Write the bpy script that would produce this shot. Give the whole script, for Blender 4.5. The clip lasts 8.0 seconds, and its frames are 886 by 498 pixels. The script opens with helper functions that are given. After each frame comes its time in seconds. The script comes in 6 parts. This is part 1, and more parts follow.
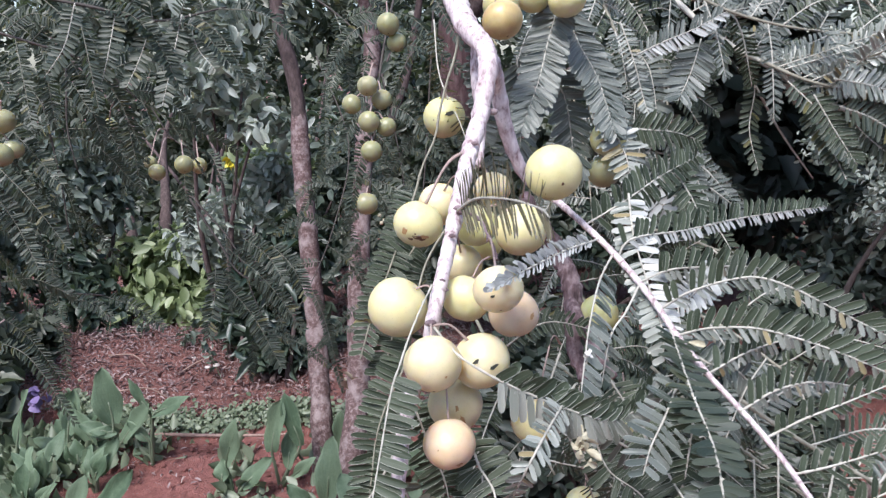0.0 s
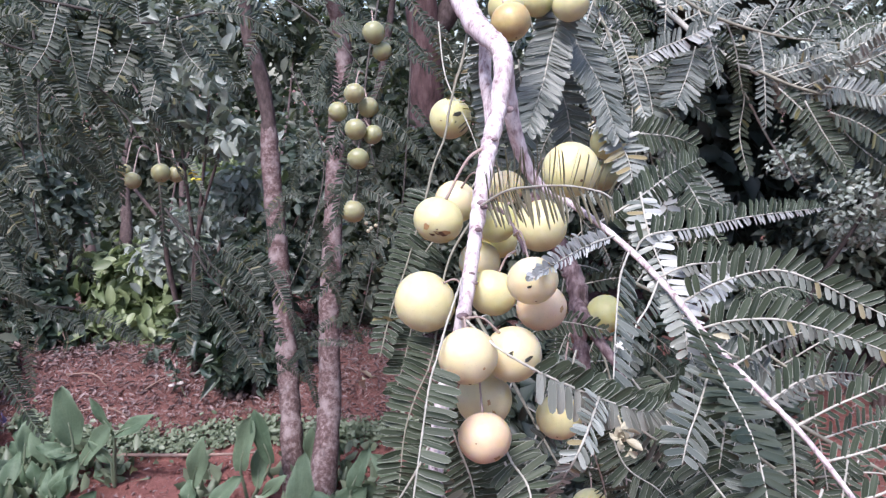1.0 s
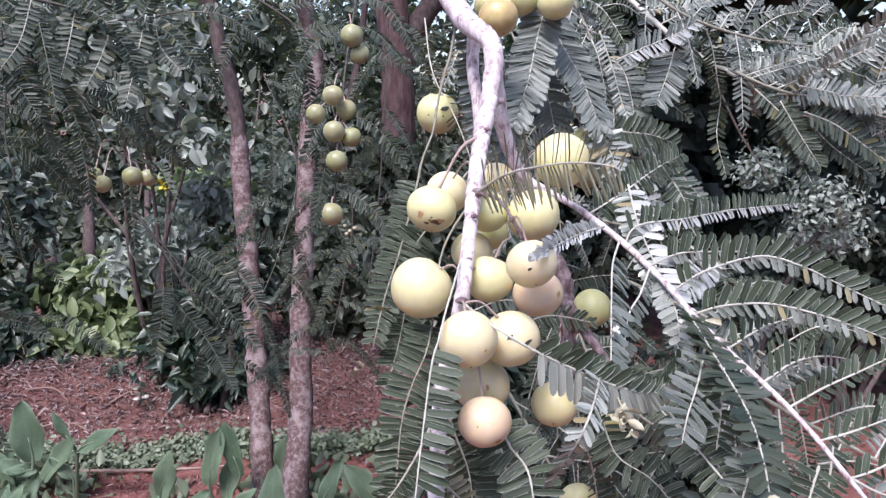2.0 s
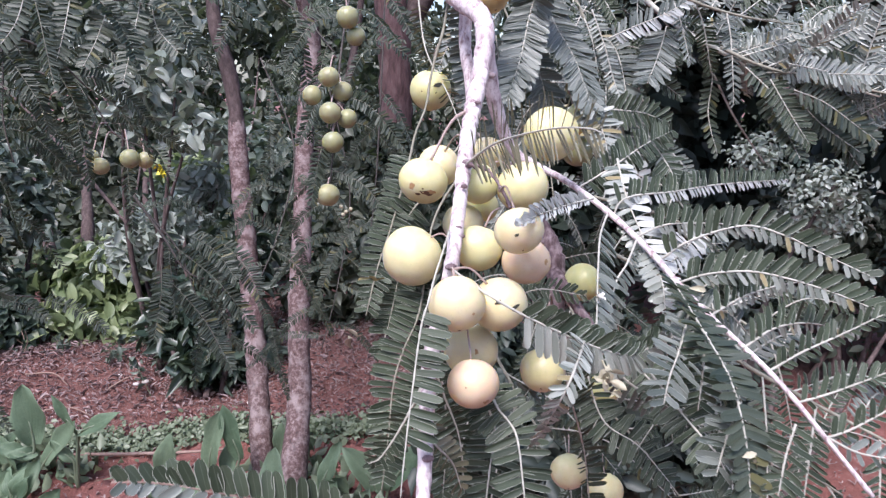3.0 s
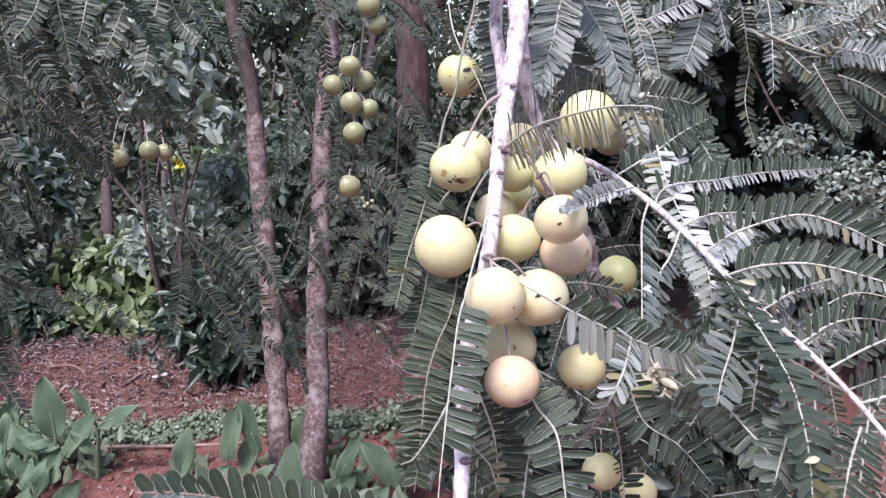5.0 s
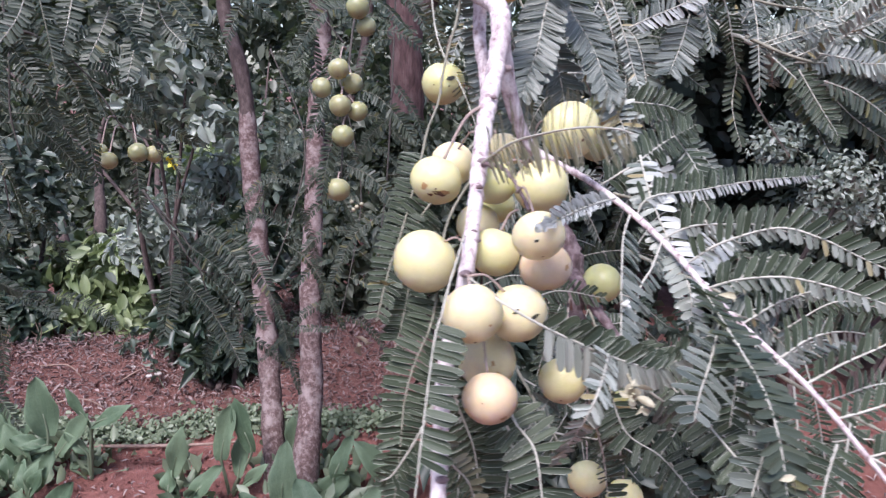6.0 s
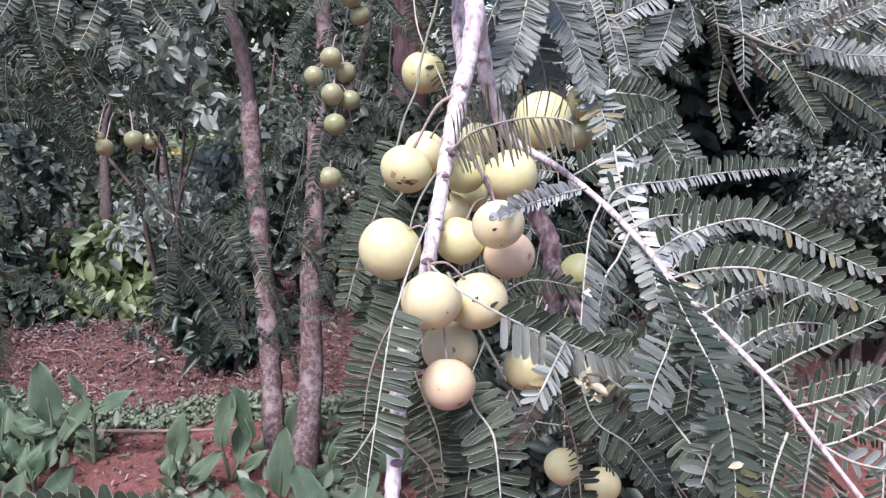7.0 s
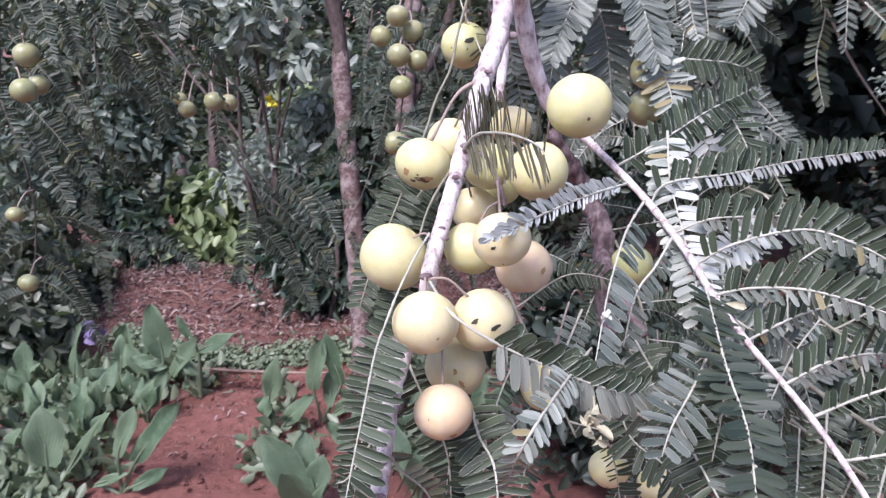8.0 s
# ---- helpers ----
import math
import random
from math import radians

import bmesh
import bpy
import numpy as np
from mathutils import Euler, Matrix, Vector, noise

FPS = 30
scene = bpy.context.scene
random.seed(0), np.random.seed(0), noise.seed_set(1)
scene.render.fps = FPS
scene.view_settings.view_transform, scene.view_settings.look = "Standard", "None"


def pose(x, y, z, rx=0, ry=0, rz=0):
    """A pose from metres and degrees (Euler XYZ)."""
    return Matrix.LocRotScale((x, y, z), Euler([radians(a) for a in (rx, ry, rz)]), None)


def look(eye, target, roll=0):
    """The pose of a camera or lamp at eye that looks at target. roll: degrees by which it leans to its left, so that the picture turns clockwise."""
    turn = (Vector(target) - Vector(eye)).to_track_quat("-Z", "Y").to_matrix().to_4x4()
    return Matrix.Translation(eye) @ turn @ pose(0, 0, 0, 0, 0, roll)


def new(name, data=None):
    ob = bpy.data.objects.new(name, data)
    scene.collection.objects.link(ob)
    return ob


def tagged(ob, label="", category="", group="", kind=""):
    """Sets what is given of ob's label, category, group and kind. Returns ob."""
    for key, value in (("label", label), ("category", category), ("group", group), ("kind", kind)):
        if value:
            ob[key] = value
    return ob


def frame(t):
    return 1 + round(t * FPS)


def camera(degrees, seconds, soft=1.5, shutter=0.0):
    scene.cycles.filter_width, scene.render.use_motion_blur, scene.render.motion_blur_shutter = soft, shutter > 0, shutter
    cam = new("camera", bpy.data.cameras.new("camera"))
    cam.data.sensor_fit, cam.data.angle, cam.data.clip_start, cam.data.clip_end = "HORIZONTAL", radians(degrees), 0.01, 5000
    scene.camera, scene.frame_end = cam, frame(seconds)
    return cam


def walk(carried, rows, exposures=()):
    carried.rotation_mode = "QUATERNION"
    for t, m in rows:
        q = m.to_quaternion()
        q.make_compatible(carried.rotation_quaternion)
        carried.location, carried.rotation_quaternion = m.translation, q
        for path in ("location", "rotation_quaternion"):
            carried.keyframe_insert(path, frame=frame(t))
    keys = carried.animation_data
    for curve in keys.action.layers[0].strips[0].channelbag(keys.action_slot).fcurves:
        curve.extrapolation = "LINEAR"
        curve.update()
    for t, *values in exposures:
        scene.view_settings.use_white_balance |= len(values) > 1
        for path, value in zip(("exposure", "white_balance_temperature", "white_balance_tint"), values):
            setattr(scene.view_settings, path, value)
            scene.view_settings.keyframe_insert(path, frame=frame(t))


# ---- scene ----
cam = camera(66.0, 8.0, soft=1.3, shutter=0.55)
PATH = [
    (0, (0.025, 0.031, 1.452), (0.007, 1.963, 0.937), -1.8),
    (0.5, (0.011, 0.047, 1.438), (0.024, 1.98, 0.923), -1.9),
    (1, (-0.016, 0.032, 1.438), (0.08, 1.974, 0.969), -1.1),
    (1.5, (-0.03, 0.023, 1.432), (0.136, 1.964, 0.981), -0.7),
    (1.7, (-0.034, 0.031, 1.428), (0.165, 1.974, 0.998), -0.5),
    (2.8, (-0.032, 0.029, 1.411), (0.123, 1.969, 0.952), -0.9),
    (3, (-0.03, 0.018, 1.412), (0.163, 1.953, 0.946), -0.6),
    (3.5, (-0.028, 0.01, 1.411), (0.142, 1.949, 0.953), -0.8),
    (4, (-0.024, 0.02, 1.41), (0.133, 1.957, 0.94), -1.0),
    (4.5, (-0.032, 0.018, 1.41), (0.131, 1.955, 0.939), -0.9),
    (4.7, (-0.039, 0.029, 1.404), (0.116, 1.964, 0.923), -0.9),
    (5.8, (-0.04, 0.046, 1.412), (0.102, 1.982, 0.93), -0.8),
    (6, (-0.029, 0.043, 1.415), (0.129, 1.975, 0.921), -0.9),
    (6.5, (-0.007, 0.042, 1.417), (0.127, 1.973, 0.911), -0.9),
    (7, (-0.004, 0.036, 1.415), (0.132, 1.962, 0.892), -0.6),
    (7.5, (0.01, 0.037, 1.416), (0.072, 1.962, 0.877), -0.6),
    (7.8, (0.0395, 0.068, 1.433), (-0.063, 1.958, 0.798), -1.8),
    (8, (0.051, 0.08, 1.439), (-0.115, 1.957, 0.767), -2.3),
]
EXPOSURE = 1.86
walk(cam, [(t, look(eye, target, roll)) for t, eye, target, roll in PATH], [(0.0, EXPOSURE - 0.05, 6210, 14), (0.5, EXPOSURE, 6170, 18), (1.0, EXPOSURE, 6140, 20), (2.2, EXPOSURE, 6140, 20), (3.2, EXPOSURE + 0.06, 6140, 20), (4.7, EXPOSURE + 0.05, 6140, 20), (6.2, EXPOSURE, 6140, 20), (8.0, EXPOSURE, 6140, 20)])

# ---- light: a bright overcast sky with a soft sun high behind the camera ----
world = bpy.data.worlds.new("overcast_sky")
scene.world = world
world.use_nodes = True
wn = world.node_tree
sky = wn.nodes.new("ShaderNodeTexSky")
sky.sky_type, sky.sun_disc = "NISHITA", False
sky.sun_elevation, sky.sun_rotation = radians(62), radians(205)
sky.air_density, sky.dust_density, sky.ozone_density = 1.0, 2.0, 1.0
wn.links.new(sky.outputs[0], wn.nodes["Background"].inputs[0])
wn.nodes["Background"].inputs[1].default_value = 0.075
sun = new("sun", bpy.data.lights.new("sun", "SUN"))
sun.data.energy, sun.data.angle, sun.data.color = 1.5, radians(22), (1.0, 0.97, 0.94)
sun.matrix_basis = look((-1.1, -2.2, 4.0), (0, 0, 0))


# ---- materials ----
def nodes_of(name):
    m = bpy.data.materials.new(name)
    m.use_nodes = True
    nt = m.node_tree
    return m, nt, nt.nodes["Principled BSDF"]


def add(nt, kind, **inputs):
    n = nt.nodes.new(kind)
    for k, v in inputs.items():
        n.inputs[k.replace("_", " ")].default_value = v
    return n


def ramp(nt, source, stops):
    r = nt.nodes.new("ShaderNodeValToRGB")
    while len(r.color_ramp.elements) < len(stops):
        r.color_ramp.elements.new(0.5)
    for e, (at, colour) in zip(r.color_ramp.elements, stops):
        e.position, e.color = at, (*colour, 1)
    nt.links.new(source, r.inputs[0])
    return r.outputs[0]


def mix(nt, factor, a, b, how="MIX"):
    n = nt.nodes.new("ShaderNodeMix")
    n.data_type, n.blend_type = "RGBA", how
    for socket, v in ((n.inputs[0], factor), (n.inputs[6], a), (n.inputs[7], b)):
        if isinstance(v, (int, float)):
            socket.default_value = v
        elif isinstance(v, tuple):
            socket.default_value = (*v, 1)
        else:
            nt.links.new(v, socket)
    return n.outputs[2]


def maths(nt, how, a, b=0.0, c=0.0):
    n = nt.nodes.new("ShaderNodeMath")
    n.operation = how
    for socket, v in zip(n.inputs, (a, b, c)):
        if isinstance(v, (int, float)):
            socket.default_value = v
        else:
            nt.links.new(v, socket)
    return n.outputs[0]


def grain(nt, scale, detail=4.0, rough=0.6, coords="Object", stretch=None):
    tc = nt.nodes.new("ShaderNodeTexCoord")
    n = add(nt, "ShaderNodeTexNoise", Scale=scale, Detail=detail, Roughness=rough)
    if stretch:
        mp = nt.nodes.new("ShaderNodeMapping")
        mp.inputs["Scale"].default_value = stretch
        nt.links.new(tc.outputs[coords], mp.inputs[0])
        nt.links.new(mp.outputs[0], n.inputs[0])
    else:
        nt.links.new(tc.outputs[coords], n.inputs[0])
    return n.outputs[0]


def relief(nt, bsdf, height, strength, distance):
    b = add(nt, "ShaderNodeBump", Strength=strength, Distance=distance)
    nt.links.new(height, b.inputs["Height"])
    nt.links.new(b.outputs[0], bsdf.inputs["Normal"])


def pick(nt):
    """A random number for each object and each loose piece in it."""
    a = nt.nodes.new("ShaderNodeObjectInfo").outputs["Random"]
    b = nt.nodes.new("ShaderNodeNewGeometry").outputs["Random Per Island"]
    return maths(nt, "FRACT", maths(nt, "ADD", a, b))


def leaf_material(name, dark, light, margin, rough=0.42, glow=0.25, old=None, rim=0.8, gloss=0.6, veins=False):
    """A leaf with a pale margin and midrib, which lets some light through."""
    m, nt, b = nodes_of(name)
    uv = nt.nodes.new("ShaderNodeUVMap")
    sep = nt.nodes.new("ShaderNodeSeparateXYZ")
    nt.links.new(uv.outputs[0], sep.inputs[0])
    off = maths(nt, "ABSOLUTE", maths(nt, "SUBTRACT", sep.outputs[0], 0.5))
    stops = [(0.0, dark), (0.75, light)]
    if old:
        stops += [(0.955, light), (0.975, old)]
    colour = ramp(nt, pick(nt), stops)
    colour = mix(nt, maths(nt, "MULTIPLY", grain(nt, 260.0), 0.5), colour, tuple(0.6 * c for c in dark))
    edge = ramp(nt, off, [(0.0, (0.08, 0.08, 0.08)), (0.05, (0, 0, 0)), (0.43, (0, 0, 0)), (0.49, (rim, rim, rim))])
    colour = mix(nt, edge, colour, margin)
    nt.links.new(colour, b.inputs["Base Color"])
    b.inputs["Roughness"].default_value = rough
    b.inputs["Specular IOR Level"].default_value = gloss
    if veins:
        lines = maths(nt, "SINE", maths(nt, "ADD", maths(nt, "MULTIPLY", off, 70.0), maths(nt, "MULTIPLY", sep.outputs[1], -26.0)))
        colour = mix(nt, maths(nt, "MULTIPLY", maths(nt, "ADD", lines, 1.0), 0.035), colour, tuple(0.5 * c for c in dark))
        blotch = ramp(nt, grain(nt, 14.0, 5.0, 0.7), [(0.45, (0, 0, 0)), (0.72, (0.55, 0.55, 0.55))])
        colour = mix(nt, blotch, colour, tuple(1.25 * c for c in light))
        nt.links.new(colour, b.inputs["Base Color"])
        relief(nt, b, lines, 0.14, 0.002)
    else:
        relief(nt, b, grain(nt, 500.0), 0.15, 0.0006)
    t = nt.nodes.new("ShaderNodeBsdfTranslucent")
    nt.links.new(mix(nt, 0.5, colour, (0.10, 0.16, 0.03)), t.inputs[0])
    s = nt.nodes.new("ShaderNodeMixShader")
    s.inputs[0].default_value = glow
    nt.links.new(b.outputs[0], s.inputs[1])
    nt.links.new(t.outputs[0], s.inputs[2])
    nt.links.new(s.outputs[0], nt.nodes["Material Output"].inputs[0])
    return m


def bark_material(name, pale, mid, dark, scale=60.0, depth=0.002, patch=0.55, rough=0.85, tall=0.45, blotch=0.12):
    m, nt, b = nodes_of(name)
    large = grain(nt, scale * blotch, 5.0)
    fine = grain(nt, scale, 6.0, 0.65, stretch=(1, 1, tall))
    c = ramp(nt, fine, [(0.3, dark), (0.5, mid), (0.72, pale)])
    c = mix(nt, ramp(nt, large, [(patch - 0.06, (0, 0, 0)), (patch + 0.1, (0.8, 0.8, 0.8))]), c, pale)
    v = add(nt, "ShaderNodeTexVoronoi", Scale=scale * 1.7)
    nt.links.new(nt.nodes.new("ShaderNodeTexCoord").outputs["Object"], v.inputs[0])
    c = mix(nt, ramp(nt, v.outputs[0], [(0.08, (0.7, 0.7, 0.7)), (0.2, (0, 0, 0))]), c, dark)
    nt.links.new(c, b.inputs["Base Color"])
    b.inputs["Roughness"].default_value = rough
    relief(nt, b, fine, 0.6, depth)
    return m


def fruit_material(name, body, blush, green):
    m, nt, b = nodes_of(name)
    large = grain(nt, 0.9, 3.0)
    fine = grain(nt, 14.0, 5.0, 0.7)
    c = mix(nt, ramp(nt, large, [(0.35, (0, 0, 0)), (0.7, (1, 1, 1))]), body, blush)
    c = mix(nt, maths(nt, "MULTIPLY", pick(nt), 0.5), c, green)
    c = mix(nt, ramp(nt, fine, [(0.55, (0, 0, 0)), (0.75, (0.5, 0.5, 0.5))]), c, tuple(0.8 * v for v in blush))
    sep = nt.nodes.new("ShaderNodeSeparateXYZ")
    nt.links.new(nt.nodes.new("ShaderNodeTexCoord").outputs["Object"], sep.inputs[0])
    lines = maths(nt, "SINE", maths(nt, "MULTIPLY", maths(nt, "ARCTAN2", sep.outputs[1], sep.outputs[0]), 24.0))
    c = mix(nt, ramp(nt, lines, [(0.5, (0, 0, 0)), (1.0, (0.10, 0.10, 0.10))]), c, green)
    dots = add(nt, "ShaderNodeTexVoronoi", Scale=9.0)
    nt.links.new(nt.nodes.new("ShaderNodeTexCoord").outputs["Object"], dots.inputs[0])
    c = mix(nt, ramp(nt, dots.outputs[0], [(0.10, (0.35, 0.35, 0.35)), (0.20, (0, 0, 0))]), c, tuple(0.62 * v for v in blush))
    cloud = ramp(nt, grain(nt, 3.2, 5.0, 0.65), [(0.42, (0, 0, 0)), (0.68, (0.28, 0.28, 0.28))])
    c = mix(nt, cloud, c, tuple(0.86 * v for v in green))
    nt.links.new(c, b.inputs["Base Color"])
    b.inputs["Roughness"].default_value = 0.36
    b.inputs["Subsurface Weight"].default_value = 0.8
    b.inputs["Subsurface Radius"].default_value = (0.011, 0.009, 0.004)
    b.inputs["Subsurface Scale"].default_value = 1.0
    relief(nt, b, fine, 0.08, 0.02)
    return m


def plain_material(name, dark, light, scale, rough=0.8, depth=0.001, strength=0.5, glow=0.0):
    m, nt, b = nodes_of(name)
    n = grain(nt, scale, 6.0, 0.65)
    c = ramp(nt, n, [(0.3, dark), (0.7, light)])
    c = mix(nt, maths(nt, "MULTIPLY", pick(nt), 0.5), c, dark)
    nt.links.new(c, b.inputs["Base Color"])
    b.inputs["Roughness"].default_value = rough
    relief(nt, b, n, strength, depth)
    return m


def soil_material():
    m, nt, b = nodes_of("red_soil")
    a, f, g = grain(nt, 2.2, 5.0), grain(nt, 28.0, 7.0, 0.7), grain(nt, 160.0, 4.0, 0.7)
    c = ramp(nt, f, [(0.3, (0.15, 0.056, 0.050)), (0.55, (0.28, 0.112, 0.098)), (0.75, (0.37, 0.175, 0.16))])
    c = mix(nt, ramp(nt, a, [(0.4, (0, 0, 0)), (0.65, (0.7, 0.7, 0.7))]), c, (0.21, 0.078, 0.06))
    c = mix(nt, ramp(nt, g, [(0.6, (0, 0, 0)), (0.72, (0.5, 0.5, 0.5))]), c, (0.36, 0.2, 0.15))
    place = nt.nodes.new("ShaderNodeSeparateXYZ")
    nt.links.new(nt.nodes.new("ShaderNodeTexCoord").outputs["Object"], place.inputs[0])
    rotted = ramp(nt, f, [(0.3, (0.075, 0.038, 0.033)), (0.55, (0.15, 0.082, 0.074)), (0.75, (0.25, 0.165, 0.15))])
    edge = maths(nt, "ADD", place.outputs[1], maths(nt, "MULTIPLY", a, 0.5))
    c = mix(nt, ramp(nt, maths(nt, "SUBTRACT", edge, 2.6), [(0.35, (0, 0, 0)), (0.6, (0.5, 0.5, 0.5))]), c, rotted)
    nt.links.new(c, b.inputs["Base Color"])
    b.inputs["Roughness"].default_value = 0.95
    relief(nt, b, maths(nt, "ADD", f, g), 0.8, 0.02)
    return m


LEAFLET = leaf_material("leaflet_green", (0.020, 0.031, 0.018), (0.070, 0.091, 0.058), (0.42, 0.44, 0.37), 0.48, 0.12, gloss=0.28)
# Sky light and sheen on the fronds are put into these two colours.
LEAFLET_PALE = leaf_material("leaflet_pale_sheen", (0.145, 0.17, 0.14), (0.40, 0.425, 0.38), (0.48, 0.5, 0.45), 0.32, 0.15, (0.34, 0.27, 0.12))
LEAFLET_LIT = leaf_material("leaflet_lit", (0.38, 0.40, 0.38), (0.62, 0.64, 0.61), (0.6, 0.62, 0.58), 0.34, 0.15)
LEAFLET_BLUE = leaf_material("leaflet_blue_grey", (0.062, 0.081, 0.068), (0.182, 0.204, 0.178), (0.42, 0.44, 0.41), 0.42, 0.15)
LEAFLET_BROWN = leaf_material("leaflet_olive", (0.09, 0.083, 0.045), (0.21, 0.19, 0.115), (0.34, 0.32, 0.23), 0.5, 0.2)
# Leaflet and stalk copies for shaded shoots, the shade put into their colours.
LEAFLET_SHADE_TONE = leaf_material("leaflet_shade_tone", (0.032, 0.050, 0.040), (0.085, 0.102, 0.072), (0.18, 0.20, 0.17), 0.45, 0.25, (0.16, 0.15, 0.06), rim=0.4, gloss=0.4)
RACHIS_SHADE_TONE = plain_material("leaf_stalk_shade_tone", (0.08, 0.085, 0.06), (0.17, 0.17, 0.13), 90.0, 0.6)
RACHIS = plain_material("leaf_stalk", (0.33, 0.32, 0.27), (0.56, 0.545, 0.48), 90.0, 0.6)
BARK_PALE = bark_material("pale_bark", (0.76, 0.70, 0.70), (0.56, 0.47, 0.48), (0.17, 0.095, 0.10), 230.0, 0.004, 0.56, tall=0.35, blotch=0.3)
BARK_RED = bark_material("red_brown_bark", (0.25, 0.165, 0.16), (0.15, 0.085, 0.082), (0.055, 0.03, 0.03), 45.0, 0.012, 0.6, tall=0.2)
BARK_PURPLE = bark_material("purple_bark", (0.34, 0.275, 0.285), (0.15, 0.10, 0.108), (0.045, 0.026, 0.028), 170.0, 0.004, 0.60, tall=0.25, blotch=0.3)
STALK = plain_material("fruit_stalk", (0.27, 0.19, 0.165), (0.52, 0.42, 0.38), 200.0, 0.7)
BARK_TRUNK = bark_material("lichen_bark", (0.29, 0.235, 0.23), (0.112, 0.066, 0.062), (0.045, 0.028, 0.027), 80.0, 0.006, 0.55, tall=0.9, blotch=0.22)
BARK_DARK = bark_material("dark_red_bark", (0.14, 0.105, 0.10), (0.075, 0.050, 0.047), (0.03, 0.02, 0.019), 60.0, 0.006, 0.66)
# Deep shade of the hollow is put into this bark colour.
BARK_DEEP_SHADE = bark_material("deep_shade_bark", (0.06, 0.05, 0.046), (0.035, 0.026, 0.024), (0.015, 0.011, 0.01), 34.0, 0.006, 0.7)
FRUIT = fruit_material("ripe_fruit", (0.655, 0.61, 0.375), (0.63, 0.555, 0.34), (0.55, 0.545, 0.27))
FRUIT_GREEN = fruit_material("green_fruit", (0.60, 0.585, 0.33), (0.58, 0.535, 0.29), (0.49, 0.515, 0.245))
FRUIT_CREAM = fruit_material("cream_fruit", (0.665, 0.60, 0.395), (0.64, 0.53, 0.35), (0.59, 0.555, 0.32))
FRUIT_PEACH = fruit_material("blushed_fruit", (0.67, 0.52, 0.37), (0.62, 0.44, 0.305), (0.64, 0.55, 0.36))
# Shade on the far and hidden fruits is put into this dull green.
FRUIT_SHADED = fruit_material("shaded_fruit", (0.36, 0.355, 0.21), (0.33, 0.30, 0.18), (0.25, 0.28, 0.14))
FRUIT_BROWN = fruit_material("russet_fruit", (0.62, 0.50, 0.25), (0.36, 0.22, 0.12), (0.55, 0.5, 0.22))
GREEN_TWIG = plain_material("green_twig", (0.16, 0.15, 0.11), (0.36, 0.35, 0.28), 150.0, 0.7)
# Shade over the hanging shoots is put into this dark twig colour.
TWIG = plain_material("twig_shade_tone", (0.035, 0.03, 0.026), (0.10, 0.085, 0.075), 120.0, 0.8)
BUD = plain_material("bud_scale", (0.62, 0.6, 0.54), (0.8, 0.79, 0.74), 200.0, 0.6)
SCAR = plain_material("brown_scar", (0.05, 0.025, 0.015), (0.17, 0.08, 0.04), 700.0, 0.8)
SCAR_SOFT = plain_material("tan_scar", (0.32, 0.18, 0.08), (0.48, 0.30, 0.14), 500.0, 0.7)
SPECK = plain_material("dark_debris", (0.02, 0.022, 0.016), (0.05, 0.05, 0.04), 400.0, 0.7)
DRY = plain_material("dry_calyx", (0.30, 0.27, 0.18), (0.52, 0.49, 0.37), 300.0, 0.7)
SOIL = soil_material()
STICK = plain_material("dry_stick", (0.19, 0.12, 0.095), (0.33, 0.235, 0.20), 60.0, 0.8)
MULCH = plain_material("mulch", (0.14, 0.080, 0.081), (0.47, 0.385, 0.375), 5.0, 0.9)
STONE = plain_material("pale_stone", (0.38, 0.33, 0.31), (0.6, 0.55, 0.53), 40.0, 0.8)
BROAD = leaf_material("broad_leaf", (0.088, 0.145, 0.088), (0.195, 0.27, 0.175), (0.28, 0.35, 0.23), 0.52, 0.3, rim=0.3, gloss=0.3, veins=True)
COVER = leaf_material("groundcover_leaf", (0.12, 0.165, 0.10), (0.27, 0.32, 0.22), (0.28, 0.32, 0.23), 0.45, 0.3, rim=0.2)
SHRUB_DARK = leaf_material("dark_shrub_leaf", (0.03, 0.058, 0.044), (0.09, 0.12, 0.085), (0.12, 0.16, 0.13), 0.38, 0.2, rim=0.3)
SHRUB_GREY = leaf_material("grey_shrub_leaf", (0.065, 0.098, 0.078), (0.225, 0.265, 0.22), (0.25, 0.29, 0.245), 0.36, 0.3, rim=0.3)
SHRUB_MID = leaf_material("mid_shrub_leaf", (0.035, 0.055, 0.04), (0.17, 0.185, 0.138), (0.2, 0.24, 0.2), 0.42, 0.3, rim=0.3, gloss=0.5)
# The blackness of deep shade is put into this leaf colour.
SHRUB_DEEP_SHADE = leaf_material("deep_shade_leaf", (0.016, 0.026, 0.018), (0.04, 0.056, 0.042), (0.06, 0.08, 0.06), 0.5, 0.1, rim=0.2)
SHRUB_PALE = leaf_material("pale_shrub_leaf", (0.26, 0.31, 0.26), (0.52, 0.57, 0.51), (0.5, 0.55, 0.48), 0.36, 0.4, rim=0.3)
SHRUB_LIME = leaf_material("lime_shrub_leaf", (0.16, 0.22, 0.10), (0.37, 0.44, 0.225), (0.40, 0.46, 0.30), 0.42, 0.4, rim=0.3)
PETAL_DULL = plain_material("yellowed_leaf", (0.30, 0.25, 0.10), (0.42, 0.37, 0.18), 150.0, 0.6)
PETAL = plain_material("yellow_petal", (0.6, 0.48, 0.02), (0.75, 0.65, 0.06), 50.0, 0.6)


